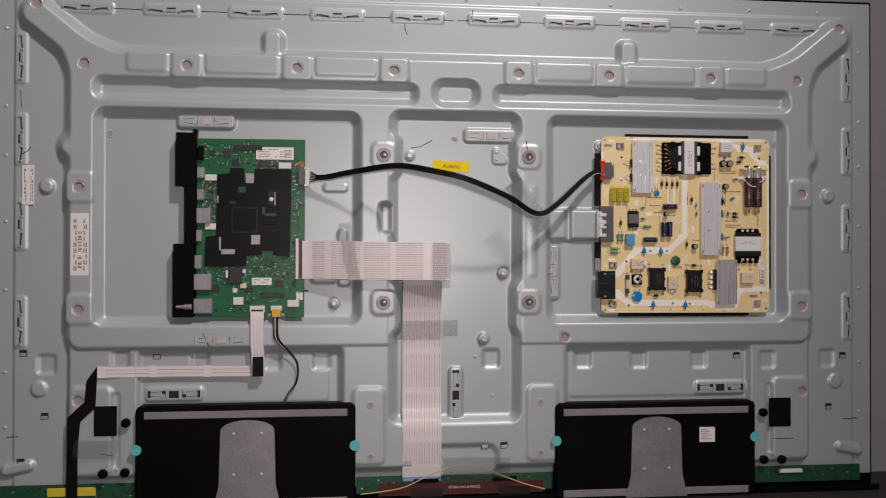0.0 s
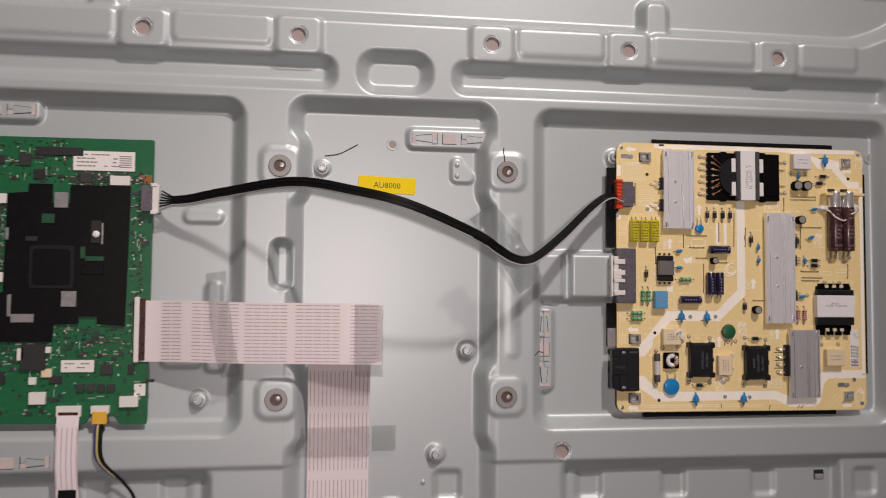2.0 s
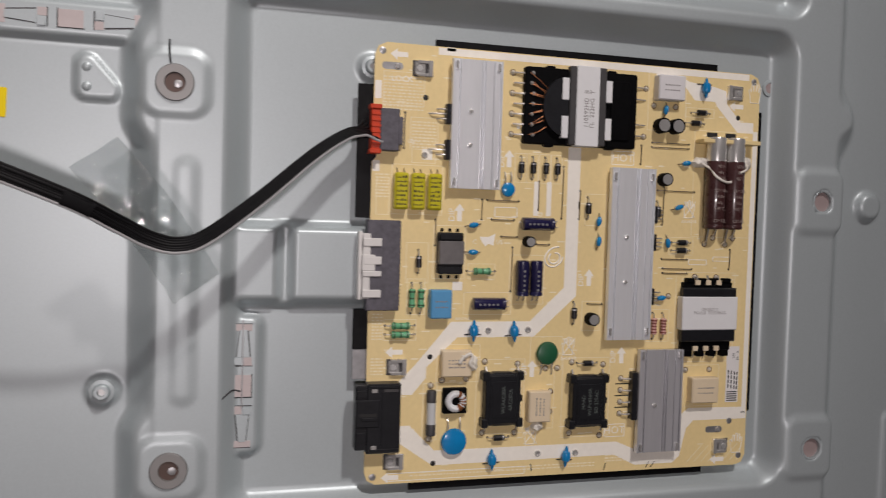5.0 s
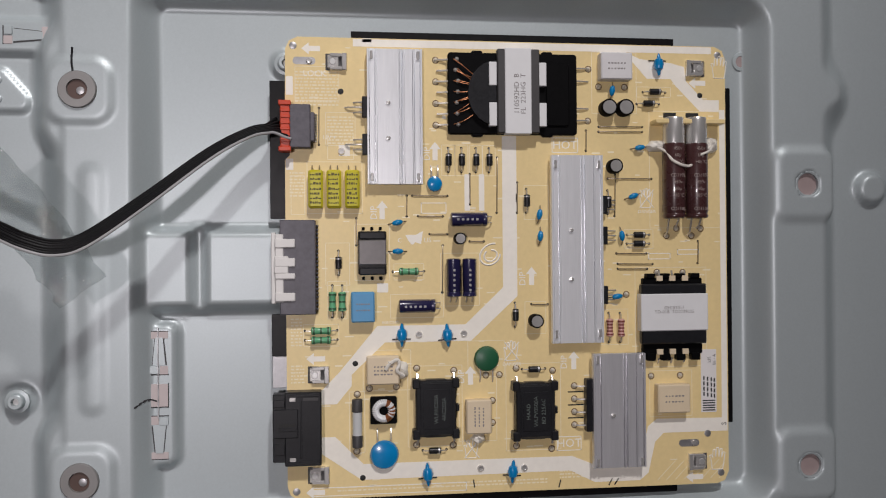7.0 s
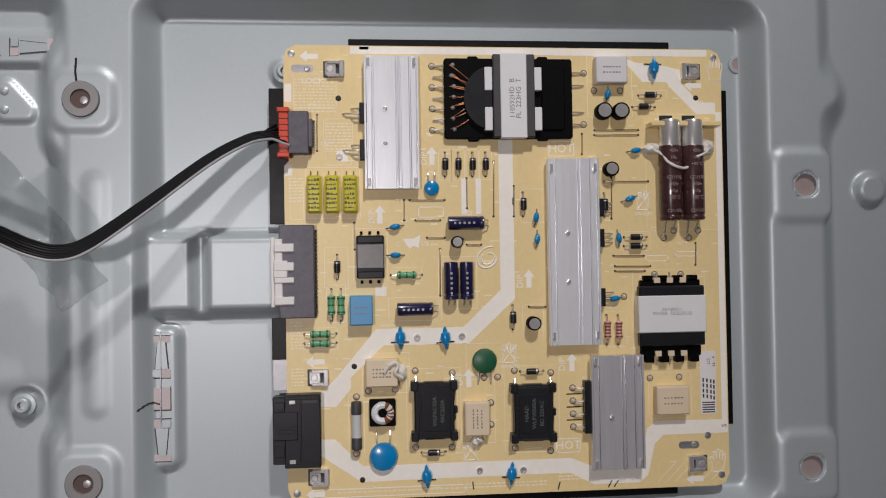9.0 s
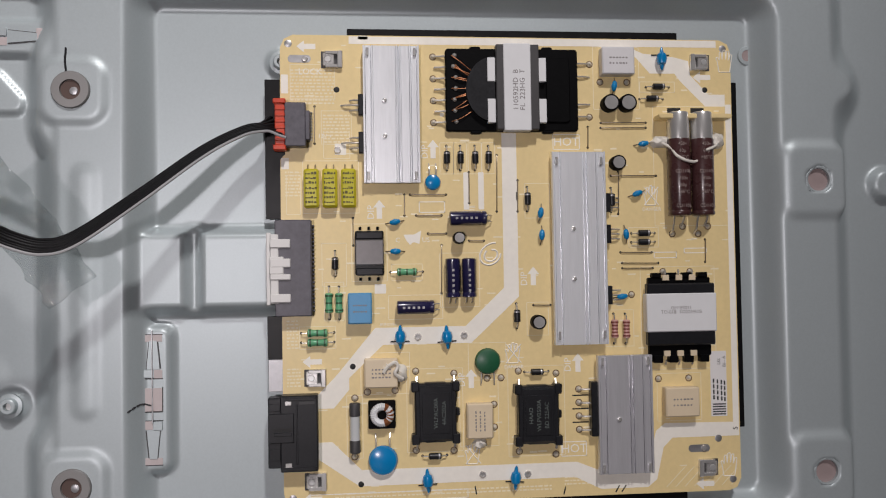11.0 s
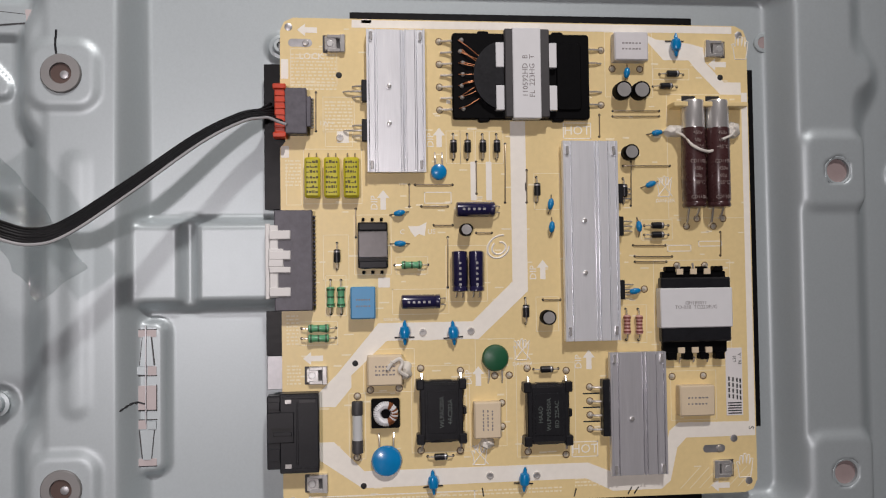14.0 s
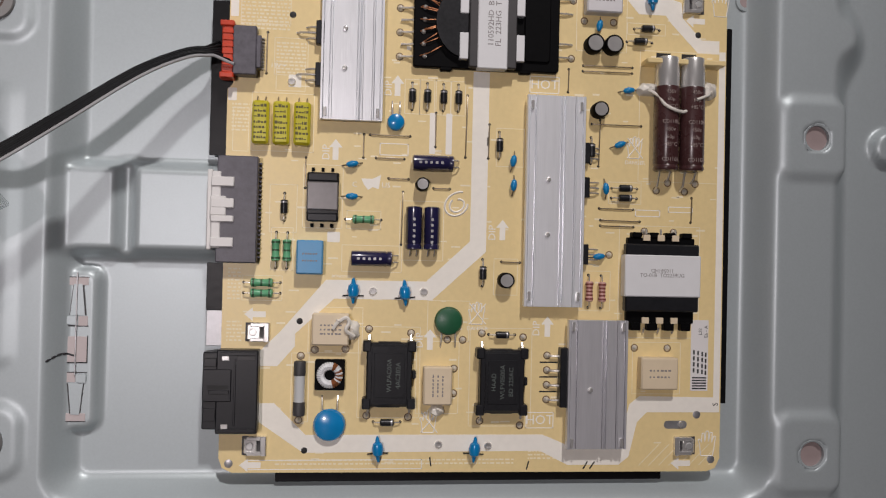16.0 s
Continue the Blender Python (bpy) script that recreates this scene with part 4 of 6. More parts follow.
# two tall cans lying flat, held by a slotted bar
for u in (417.2, 430.4):
    s = Shape().lathe([(33.0, 3.4), (33.4, 5.7), (34.2, 6.2), (35.0, 6.2), (36.0, 5.8), (37.2, 6.2), (74.2, 6.25), (74.8, 6.0)], at=(u, 0, 5.2), axis="v", n=28)
    s.lathe([(74.5, 6.0), (87.8, 6.0), (89.2, 5.5), (89.6, 4.4)], at=(u, 0, 5.2), axis="v", n=28, m=1)
    ob = part("electrolytic_capacitor", s.mesh("electrolytic_capacitor", [BROWN, CHROME]), board, 0, 0, BH, label="tall brown sleeved capacitor lying flat with bare metal end")
    for k, c in enumerate(("450v", "60µ", "+85°C", "", "CD110L", "450v", "60µ", "+85°C", "", "CD110L")):
        if c:
            part("printed_value", lettering(c, 2.7, SLEEVE_PRINT, 0.92), ob, u, 71.6 - k * 3.7, BH + 11.5)
    part("board_slot", Shape().slab(u - 3.8, 90.2, u + 3.8, 93.0, 0, 0.08, 0.2, 0.02).mesh("board_slot", DARK), board, 0, 0, BH)
    for du, dv in ((-2.6, 23.8), (3.0, 27.8)):
        part("lead", Shape().tube([(u + du, 34, 4.6), (u + du - 0.6, dv + 2, 3), (u + du - 1, dv, 0)], 0.6, 6).mesh("lead", SOLDER), ob, 0, 0, BH)
part("holder_bar", Shape().slab(405.5, 85.6, 445.8, 88.2, 0, 9.5, 0.8, 0.4).mesh("holder_bar", PCB), board, 0, 0, BH, label="tan board strip holding the tall capacitors")
part("silicone_string", Shape().tube(curve([(407, 74, 3), (412, 70, 7.5), (414, 65.5, 10.5), (418, 62.8, 12.0), (423, 62.0, 10.0), (426, 62.6, 9.0)], 6), 0.8, 7).mesh("silicone_string", GLUE), board, 0, 0, BH, label="drawn string of white silicone glue")
part("silicone_string", Shape().tube(curve([(441, 74, 3), (437, 71, 8.5), (434, 69.6, 11.2), (430, 68, 11.8)], 6), 0.7, 7).mesh("silicone_string", GLUE), board, 0, 0, BH, label="drawn string of white silicone glue")


# small electrolytic cans
def can_flat(u0, v0, u1, v1):
    along = "u" if u1 - u0 > v1 - v0 else "v"
    c, r = ((v0 + v1) / 2, (v1 - v0) / 2) if along == "u" else ((u0 + u1) / 2, (u1 - u0) / 2)
    a, b = (u0, u1) if along == "u" else (v0, v1)
    at = (0, c, r) if along == "u" else (c, 0, r)
    prof = [(a, r * 0.8), (a + 0.5, r), (b - 3.4, r), (b - 2.9, r * 0.9), (b - 2.3, r), (b - 0.5, r), (b, r * 0.75)]
    if along == "v":
        prof = [(a + b - q, w) for q, w in prof]
    ob = part("electrolytic_capacitor", Shape().lathe(prof, at=at, axis=along, n=20).mesh("electrolytic_capacitor", NAVY), board, 0, 0, BH, label="small navy sleeved capacitor lying flat")
    g = Shape()
    for k in range(5):
        t = a + (b - a) * (0.15 + 0.13 * k)
        g.prism(rrect(*((t, c - 0.7, t + 1.3, c + 0.5) if along == "u" else (c - 0.7, t, c + 0.5, t + 1.3)), 0.2, 1), 2 * r - 0.25, 2 * r + 0.04)
    part("print", g.mesh("print", PLATE, False), ob, 0, 0, BH)
    for d in (-1.6, 1.6):
        p = [(b, c + d, r), (b + 2.5, c + d, r * 0.6), (b + 3, c + d, 0)] if along == "u" else [(c + d, a, r), (c + d, a - 2.5, r * 0.6), (c + d, a - 3, 0)]
        part("lead", Shape().tube(p, 0.35, 6).mesh("lead", SOLDER), ob, 0, 0, BH)


for a in ((291.8, 29.4, 311.8, 36.9), (263.4, -17.0, 283.2, -9.8), (289.3, -8.8, 297.0, 12.0), (298.0, -8.8, 305.6, 12.0)):
    can_flat(*a)
for u, v, r in ((380.3, 94.8, 4.6), (389.9, 94.8, 4.6), (296.8, 22.8, 3.2), (338.6, -22.6, 3.8), (383.8, 62.4, 4.0)):
    s = Shape().lathe([(0, r), (6.0, r), (6.5, r * 0.92), (6.5, r * 0.84), (6.1, r * 0.82)], n=20).lathe([(6.1, r * 0.83), (6.35, r * 0.8)], n=20, m=1)
    part("electrolytic_capacitor", s.mesh("electrolytic_capacitor", [BLACK, CHROME]), board, u, v, BH, label="small upright capacitor with bright metal top")


# axial parts
def axial(name, length, r, mat, span, label, bands=0):
    s = Shape().lathe([(-length / 2, r * 0.7), (-length / 2 + 0.4, r), (length / 2 - 0.4, r), (length / 2, r * 0.7)] if not bands else [(-length / 2, r * 0.7), (-length / 2 + 0.5, r * 1.08), (-length / 3.2, r * 1.08), (-length / 4, r * 0.9), (length / 4, r * 0.9), (length / 3.2, r * 1.08), (length / 2 - 0.5, r * 1.08), (length / 2, r * 0.7)], at=(0, 0, r + 0.3), axis="u", n=14)
    s.tube([(-span / 2, 0, 0), (-span / 2 + 0.5, 0, r), (-length / 2, 0, r + 0.3)], 0.33, 6, 1).tube([(span / 2, 0, 0), (span / 2 - 0.5, 0, r), (length / 2, 0, r + 0.3)], 0.33, 6, 1)
    for e in (-1, 1):
        s.lathe([(0, 0.75), (0.25, 0.6)], at=(e * span / 2, 0, 0), n=8, m=2)
    for k in range(bands):
        x = (-0.36 + 0.72 * k / max(bands - 1, 1)) * length
        rr = r * (1.1 if abs(x) > length / 3.6 else 0.93)
        s.lathe([(x - 0.45, rr), (x + 0.45, rr)], at=(0, 0, r + 0.3), axis="u", n=14, m=3)
    if not bands:
        s.lathe([(length / 2 - 1.5, r * 1.02), (length / 2 - 0.7, r * 1.02)], at=(0, 0, r + 0.3), axis="u", n=14, m=3)
    return s.mesh(name, [mat, SOLDER, DARK, (MAROON_BAND if bands > 3 else BAND) if bands else PLATE])


DIODE = axial("diode", 6.6, 1.7, SATIN, 13, "")
for u, v in ((291.2, 65.7), (298.5, 65.7), (306.4, 65.7), (313.7, 65.7), (231.5, 10.2), (334.4, 43.4), (327.5, -19.2), (380.6, 42.6)):
    part("diode", DIODE, board, u, v, BH, 90, "small black diode")
for u, v in ((408.2, 104.4), (404.5, 97.8), (398.2, 24.3), (398.1, 19.4), (337.7, -49.2), (282.5, -91.8)):
    part("diode", DIODE, board, u, v, BH, 0, "small black diode")
RES = axial("resistor", 10.4, 1.9, GREENR, 17, "", 3)
for u, v, t in ((228.1, -10.4, 90), (233.3, -10.5, 90), (222, -25.9, 0), (222, -30.9, 0), (269, 5.2, 0)):
    part("resistor", RES, board, u, v, BH, t, "green banded resistor")
RESP = axial("resistor", 10.0, 1.8, PINKR, 16, "", 5)
for u, v in ((380.7, -27.2), (387.2, -27.4)):
    part("resistor", RESP, board, u, v, BH, 90, "pink banded resistor")

# blue discs
def disc(name, r, thick, mat, leads):
    """A disc part lying back on its leads."""
    s = Shape().lathe([(0.4, r * 0.9), (thick * 0.4, r), (thick * 0.8, r * 0.9), (thick, r * 0.55), (thick * 1.05, 0.2)], n=26)
    for e in (-1, 1):
        s.tube(curve([(e * leads, leads * 0 + r * 0.85, 1.5), (e * leads, r + 3, 1.6), (e * leads * 1.05, r + 6, 0)], 4), 0.4, 6, 1)
    return s.mesh(name, [mat, SOLDER])


part("disc_varistor", disc("disc_varistor", 7.7, 4.0, BLUE, 3.6), board, 255.2, -93.0, BH, 0, "bright blue round varistor")
part("disc_thermistor", disc("disc_thermistor", 6.9, 4.0, GREEND, 3.4), board, 311.2, -42.8, BH, 180, "dark green round thermistor")
part("ceramic_capacitor", disc("ceramic_capacitor", 4.2, 3.2, BLUE, 1.8), board, 283.5, 52.6, BH, 0, "small bright blue disc capacitor")
cer = Shape().lathe([(-2.9, 0.4), (-2.2, 1.2), (0, 1.7), (2.2, 1.2), (2.9, 0.4)], at=(0, 0, 2.2), axis="u", n=12).tube([(-5, 0, 0), (-2.6, 0, 2)], 0.35, 6, 1).tube([(5, 0, 0), (2.6, 0, 2)], 0.35, 6, 1).mesh("ceramic_capacitor", [BLUE, LEAD])
for u, v, t in ((263.1, 31.6, 10), (263.2, 16.1, 0), (341.3, 35.8, 80), (341.7, 23.9, 85), (394.9, 45.9, 20), (398.9, 73, 8), (388.1, 23.8, 95), (385.2, -9.9, 8), (383.2, 104.5, 80)):
    part("ceramic_capacitor", cer, board, u, v, BH, t, "small blue ceramic capacitor")
cer2 = Shape().lathe([(-6.2, 0.4), (-5, 0.8), (-3.4, 1.2), (-2.6, 2.3), (0, 2.9), (2.6, 2.3), (3.4, 1.2), (5, 0.9), (6.2, 0.4)], at=(0, 0, 2.6), axis="v", n=14).tube([(-5, -2.5, 0.4), (5, -2.5, 0.4)], 0.35, 6, 1).mesh("ceramic_capacitor", [BLUE, DARK])
for u, v, t in ((265, -28.9, 0), (289.7, -29.5, 4), (278.4, -104.4, 3), (325.1, -104.7, -4), (410.1, 119.6, 180)):
    part("ceramic_capacitor", cer2, board, u, v, BH, t, "blue safety capacitor standing across the pale track")
led = Shape().lathe([(0, 2.0), (0.5, 1.9), (0.9, 1.5), (0.9, 1.0), (0.4, 0.9)], n=16).mesh("eyelet", CHROME)
for u, v in ((274.5, -29.2), (299.1, -29), (307.8, -102.8), (332.1, -103.5), (233.5, 70)):
    part("eyelet", led, board, u, v, BH)

# coil, fuse, driver transformer
c = part("ring_coil", Shape().slab(247.8, -76.4, 262, -61.8, 0, 3, 0.8, 0.4).mesh("ring_coil", BLACK), board, 0, 0, BH, label="small ring coil on black base")
for k in range(32):
    a = 2 * math.pi * k / 32
    ru, rv = math.cos(a), math.sin(a)
    pts = [(254.9 + ru * (4.3 + 1.5 * math.cos(b)), -69 + rv * (4.3 + 1.5 * math.cos(b)), 4.4 + 1.6 * math.sin(b)) for b in [2 * math.pi * j / 8 for j in range(8)]]
    part("winding", Shape().tube(pts + pts[:1], 0.58, 5).mesh("winding", COPPER if ru > 0.3 and rnd.random() < 0.8 else WHITE), c, 0, 0, BH)
f = part("glass_fuse", Shape().lathe([(-84.5, 2.6), (-66.5, 2.6)], at=(240.8, 0, 3.2), axis="v", n=16).mesh("glass_fuse", GLASS), board, 0, 0, BH, label="glass tube fuse with metal caps")
for a, b in ((-88.4, -81.6), (-69.6, -62.6)):
    part("end_cap", Shape().lathe([(a, 2.3), (a + 0.4, 2.8), (b - 0.4, 2.8), (b, 2.5)], at=(240.8, 0, 3.2), axis="v", n=16).mesh("end_cap", FERRITE), f, 0, 0, BH)
o = part("small_transformer", Shape().slab(242, 3.8, 257, 27, 0, 3.2, 0.8, 0.5).mesh("small_transformer", SATIN), board, 0, 0, BH, label="small black transformer with grey top")
part("core", Shape().slab(242.2, 9, 256.8, 22.2, 0.2, 6.0, 0.5, 0.5).mesh("core", FERRITE_TOP), o, 0, 0, BH)
for v in (5.2, 24.2):
    part("bobbin_end", Shape().slab(242.4, v - 1.6, 256.6, v + 2.4, 3, 5.0, 0.8, 0.6).mesh("bobbin_end", SATIN), o, 0, 0, BH)
for k in range(3):
    for v in (1.8, 28.4):
        part("pin", Shape().slab(244 + k * 4.6, v - 0.9, 245.4 + k * 4.6, v + 0.9, 0, 2, 0.2, 0.2).mesh("pin", BLACK), o, 0, 0, BH)

# sockets along the edge
r = part("output_socket", Shape().slab(206.5, 71.0, 217.4, 94.0, 0, 7, 0.6, 0.5).slab(206.5, 74.5, 219.5, 90, 0, 6, 0.6, 0.5).mesh("output_socket", GREYPL), board, 0, 0, BH, label="dark grey socket holding the red plug")
plug = part("red_plug", Shape().slab(201.6, 71.5, 206.8, 93.6, 0.5, 6.8, 0.6, 0.5).mesh("red_plug", RED), r, 0, 0, BH, label="orange-red plug")
rib = Shape().slab(-2.6, -0.8, 2.4, 0.8, 0.4, 7.3, 0.3, 0.3).mesh("grip_rib", RED)
for v in (74.6, 77.8, 81.0, 84.2, 87.4, 90.6):
    part("grip_rib", rib, plug, 204.4, v, BH)
latch = Shape().slab(-3.4, -1.3, 3.0, 1.3, 0.8, 7.8, 0.4, 0.4).mesh("side_latch", RED)
for v in (70.4, 94.6):
    part("side_latch", latch, plug, 204.2, v, BH)
for k in range(10):
    part("pin", Shape().slab(219.4, 74.6 + k * 1.6, 220.6, 75.2 + k * 1.6, 0, 3, 0.1, 0.1).mesh("pin", SOLDER), r, 0, 0, BH)
r = part("wide_socket", Shape().slab(201.0, -16.8, 219.6, 33.0, 0, 7.2, 0.6, 0.5).mesh("wide_socket", GREYPL), board, 0, 0, BH, label="long dark grey empty socket")
s = Shape()
s.slab(198.6, -10.2, 203.0, 25.6, 1.5, 7.6, 0.5, 0.5)
for v0, v1 in ((-9.6, -5.2), (2, 5), (8.5, 13), (18.5, 23)):
    s.slab(198.6, v0, 209, v1, 3, 8.4, 0.4, 0.4)
s.slab(198.2, 5, 205.5, 14, 3, 8.2, 0.4, 0.4).slab(196.5, -11, 198.8, 26.5, 0.5, 6, 0.5, 0.4)
part("latch", s.mesh("latch", IVORY), r, 0, 0, BH, label="white plastic latch")
for k in range(22):
    part("pin", Shape().slab(219.4, -14.5 + k * 2.1, 220.8, -13.6 + k * 2.1, 0, 3, 0.1, 0.1).mesh("pin", GREYPL), r, 0, 0, BH)
s = Shape().slab(203.0, -96.0, 222.0, -57.2, 0, 8.2, 0.7, 0.6).slab(196.8, -94, 206, -58.2, 0, 7.4, 0.7, 0.6).slab(197, -81, 210, -66, 7, 8.8, 0.4, 0.4)
s.slab(200, -77.4, 209, -75.6, 8.8, 9.4, 0.2, 0.2).slab(204.5, -95, 221, -93.4, 8.0, 8.9, 0.3, 0.2).slab(204.5, -59.6, 221, -58.2, 8.0, 8.9, 0.3, 0.2)
s.slab(211, -92, 212, -61.5, 8.1, 8.6, 0.2, 0.2).slab(197.4, -90, 203, -84, 7.2, 8.0, 0.3, 0.2).slab(197.4, -65, 203, -61, 7.2, 8.0, 0.3, 0.2)
r = part("mains_socket", s.mesh("mains_socket", SATIN), board, 0, 0, BH, label="black mains inlet socket")
part("marking", Shape().slab(199, -75.2, 208.5, -73.4, 8.75, 8.85, 0.2, 0.02).mesh("marking", DARK), r, 0, 0, BH)
for v in (-61, -92.5):
    part("pin_end", Shape().slab(205.5, v - 1.1, 208.8, v + 1.1, 7.9, 8.5, 0.3, 0.2).mesh("pin_end", CHROME), r, 0, 0, BH)
part("pin_end", Shape().slab(212.5, -61.8, 220.5, -60.2, 7.9, 8.4, 0.2, 0.1).mesh("pin_end", FERRITE), r, 0, 0, BH)

# paper label
lb = part("paper_label", Shape().slab(434.3, -76.2, 443.4, -40.7, 0, 0.15, 0.3, 0.05).mesh("paper_label", PAPER), board, 0, 0, BH, label="white paper label with printed code")
for txt, size, u, v in (("LSS", 2.4, 440.6, -46.5), ("E6 - A", 2.4, 443.6, -46.5)):
    part("printed_code", lettering(txt, size, PRINTDK), lb, u - 1.4, v, BH + 0.17, 90)
g = Shape()
for k, u in enumerate((436, 438.2, 440.4, 442.2)):
    for j in range(4):
        g.prism(rrect(u - 0.5, -67 + j * 3 - k * 0.4, u + 0.4, -64.8 + j * 3 - k * 0.4, 0.1, 1), 0.15, 0.2)
for j in range(5):
    g.prism(rrect(435.2, -75.4 + j * 1.35, 442.6, -74.7 + j * 1.35, 0.02, 1), 0.15, 0.2)
part("print", g.mesh("print", PRINTDK, False), lb, 0, 0, BH)
for u, v, t in ((304, -111, 8), (352, -113, -15), (381, -113.2, -30), (384.5, -113.2, -35), (328.8, 45, 0)):
    part("pen_tick", Shape().slab(-0.35, -2.2, 0.35, 2.2, 0, 0.06, 0.2, 0.02).mesh("pen_tick", INK), board, u, v, BH, t)

# ---- clips pressed out of the sheet ----
FINGER_WINDOW = material("pinkish_window_backing", (0.53, 0.465, 0.46), 0.5, 0.0, 0.08, 200, 0.03, 20)
finger = Shape().prism([(16, -3.3), (30.5, -1.9), (30.5, 1.9), (16, 3.3)], 0, 0.5)
for e in (-1, 1):
    finger.prism([(16, e * 3.4), (30, e * 2.0), (30, e * (2.35 if e > 0 else 2.6)), (16, e * (3.7 if e > 0 else 4.0))][::e], -0.05, 0.3, 1)
    finger.slab(11 if e < 0 else 11.6, min(0.3 * e, 4.6 * e), 15.5, max(0.3 * e, 4.6 * e), -0.05, 0.2 if e < 0 else 0.9, 0.3, 0.1, 2 if e < 0 else 0)
finger.slab(30, -4.6, 33.6, 4.6, -0.05, 0.2, 0.3, 0.1, 2)
finger.slab(10.6, -4.9, 11.2, 4.9, -0.05, 0.15, 0.1, 0.05, 1).slab(33.6, -4.8, 34.0, 4.8, -0.05, 0.15, 0.1, 0.05, 1)
finger_mesh = [finger.mesh("finger", [STEEL, FERRITE, m]) for m in (FINGER_WINDOW, DARK)]
pane = [Shape().slab(-6, -4.5, 6, 4.5, 0, 0.25, 0.3, 0.1, m == DARK).slab(-6.5, -4.9, 6.5, -4.5, 0, 0.3, 0.1, 0.05, 1).slab(-6.5, -4.9, -6.0, 4.9, 0, 0.3, 0.1, 0.05, 1).mesh("cable_clip", [FINGER_WINDOW, DARK]) for m in (BARE, DARK)]
for u, v, t in BIGPADS + [(-315, -149, 0)]:
    cc = part("cable_clip", pane[v < -200], tv, u, v, ground(u, v) + 0.05, t, "pressed cable clip with thin fingers")
    if u > 100 and t == 90:
        part("spring_wire", Shape().tube([(-12, 0.4, 0.7), (36, 0.4, 0.7)], 0.35, 6).mesh("spring_wire", PLATE), cc, u, v, ground(u, v) + 0.05, t)
    for e in (0, 180):
        part("finger", finger_mesh[v < -200], cc, u, v, ground(u, v) + 0.05, t + e)
clipt = Shape()
for s in (-1, 1):
    clipt.tube([(s * 29, -0.5, 0.7), (s * 22, -0.8, 1.0), (s * 12, -2.2, 1.2)], 0.75, 5, 1)
    clipt.slab(min(s * 28, s * 30), -2, max(s * 28, s * 30), 2.5, 0, 1.8, 0.3, 0.3)
    clipt.slab(min(s * 9, s * 11.5), -3.4, max(s * 9, s * 11.5), 0.5, 0, 1.8, 0.3, 0.3)
clipt.slab(-7, -3, 7, -0.6, 0, 1.3, 0.3, 0.3).slab(-6, 0.8, 6, 2.8, 0, 0.5, 0.3, 0.1, 1)
clip_mesh3 = clipt.mesh("edge_clip", [STEEL_CLIP, DARK])
for u, v, t in PADS:
    part("edge_clip", clip_mesh3, tv, u, v, ground(u, v) + 0.05, t, "small pressed edge clip")
# marker lines drawn on the sheet
def pen(pts, r=0.55):
    s = Shape().tube([(u, v, ground(u, v) + 0.1) for u, v, _ in curve([(a, b, 0) for a, b in pts], 6)], r, 5)
    part("pen_mark", s.mesh("pen_mark", INK), tv)


for p in (((-62, 112), (-50, 114), (-40, 119), (-33, 123)), ((-460, 291.5), (-420, 291)), ((-345, 291), (-310, 291)), ((-236, 291), (-200, 291)), ((-126, 290.5), (-90, 291)), ((-17, 290), (-3, 289.5)), ((2, 290), (18, 290)), ((90, 290), (124, 290)), ((198, 290), (234, 290)), ((308, 290), (345, 290)), ((420, 290), (458, 290)),
          ((-71, 283), (-70, 274), (-67, 268)), ((98, 107), (97, 116), (97, 122)), ((-572, 96), (-566, 100), (-562, 106)), ((126, -64), (131, -61), (136, -62)), ((24, 306), (22, 296), (20, 291)), ((-470, -296), (-455, -299)), ((455, -296), (485, -296)), ((-575, 180), (-574, 158)), ((-592, -275), (-576, -274)), ((566, -272), (592, -272)), ((-338, -140), (-330, -158))):
    pen(p)
# lower fittings
knob = Shape().lathe([(0, 4.5), (3, 4.2), (4.5, 6), (8, 6), (9.6, 4.6), (10, 2)], n=18).mesh("rubber_plug", BLACK)
for u, v in ((-436, -256), (439, -258), (-464, -321), (-437, -321), (440, -325), (466, -325)):
    part("rubber_plug", knob, tv, u, v, ground(u, v) - 0.5, 0, "black rubber plug")
for u0, v0, u1, v1 in ((-477, -273, -448, -234), (449, -279, 481, -238)):
    part("black_pad", Shape().slab(u0, v0, u1, v1, 0, 1.0, 0.4, 0.2).mesh("black_pad", SHEET), tv, 0, 0, -3.4, label="black adhesive foam pad")
for u, v in ((-497, -226), (499, -229)):
    part("screw_hole", hole_mesh, tv, u, v, ground(u, v) + 0.3)
window = Shape().slab(-5, -4.5, 5, 4.5, 0, 0.12, 0.3, 0.05).slab(-4, -4, 4, 0.5, 0.1, 1.2, 0.3, 0.3, 1).mesh("pressed_window", [DARK, STEEL_CLIP])
for u, v in ((-570, -165), (-400, -170), (-543, -248), (405, -178), (567, -180), (545, -254), (-572, -307), (40, -297), (66, -297)):
    part("pressed_window", window, tv, u, v, ground(u, v) + 0.05)

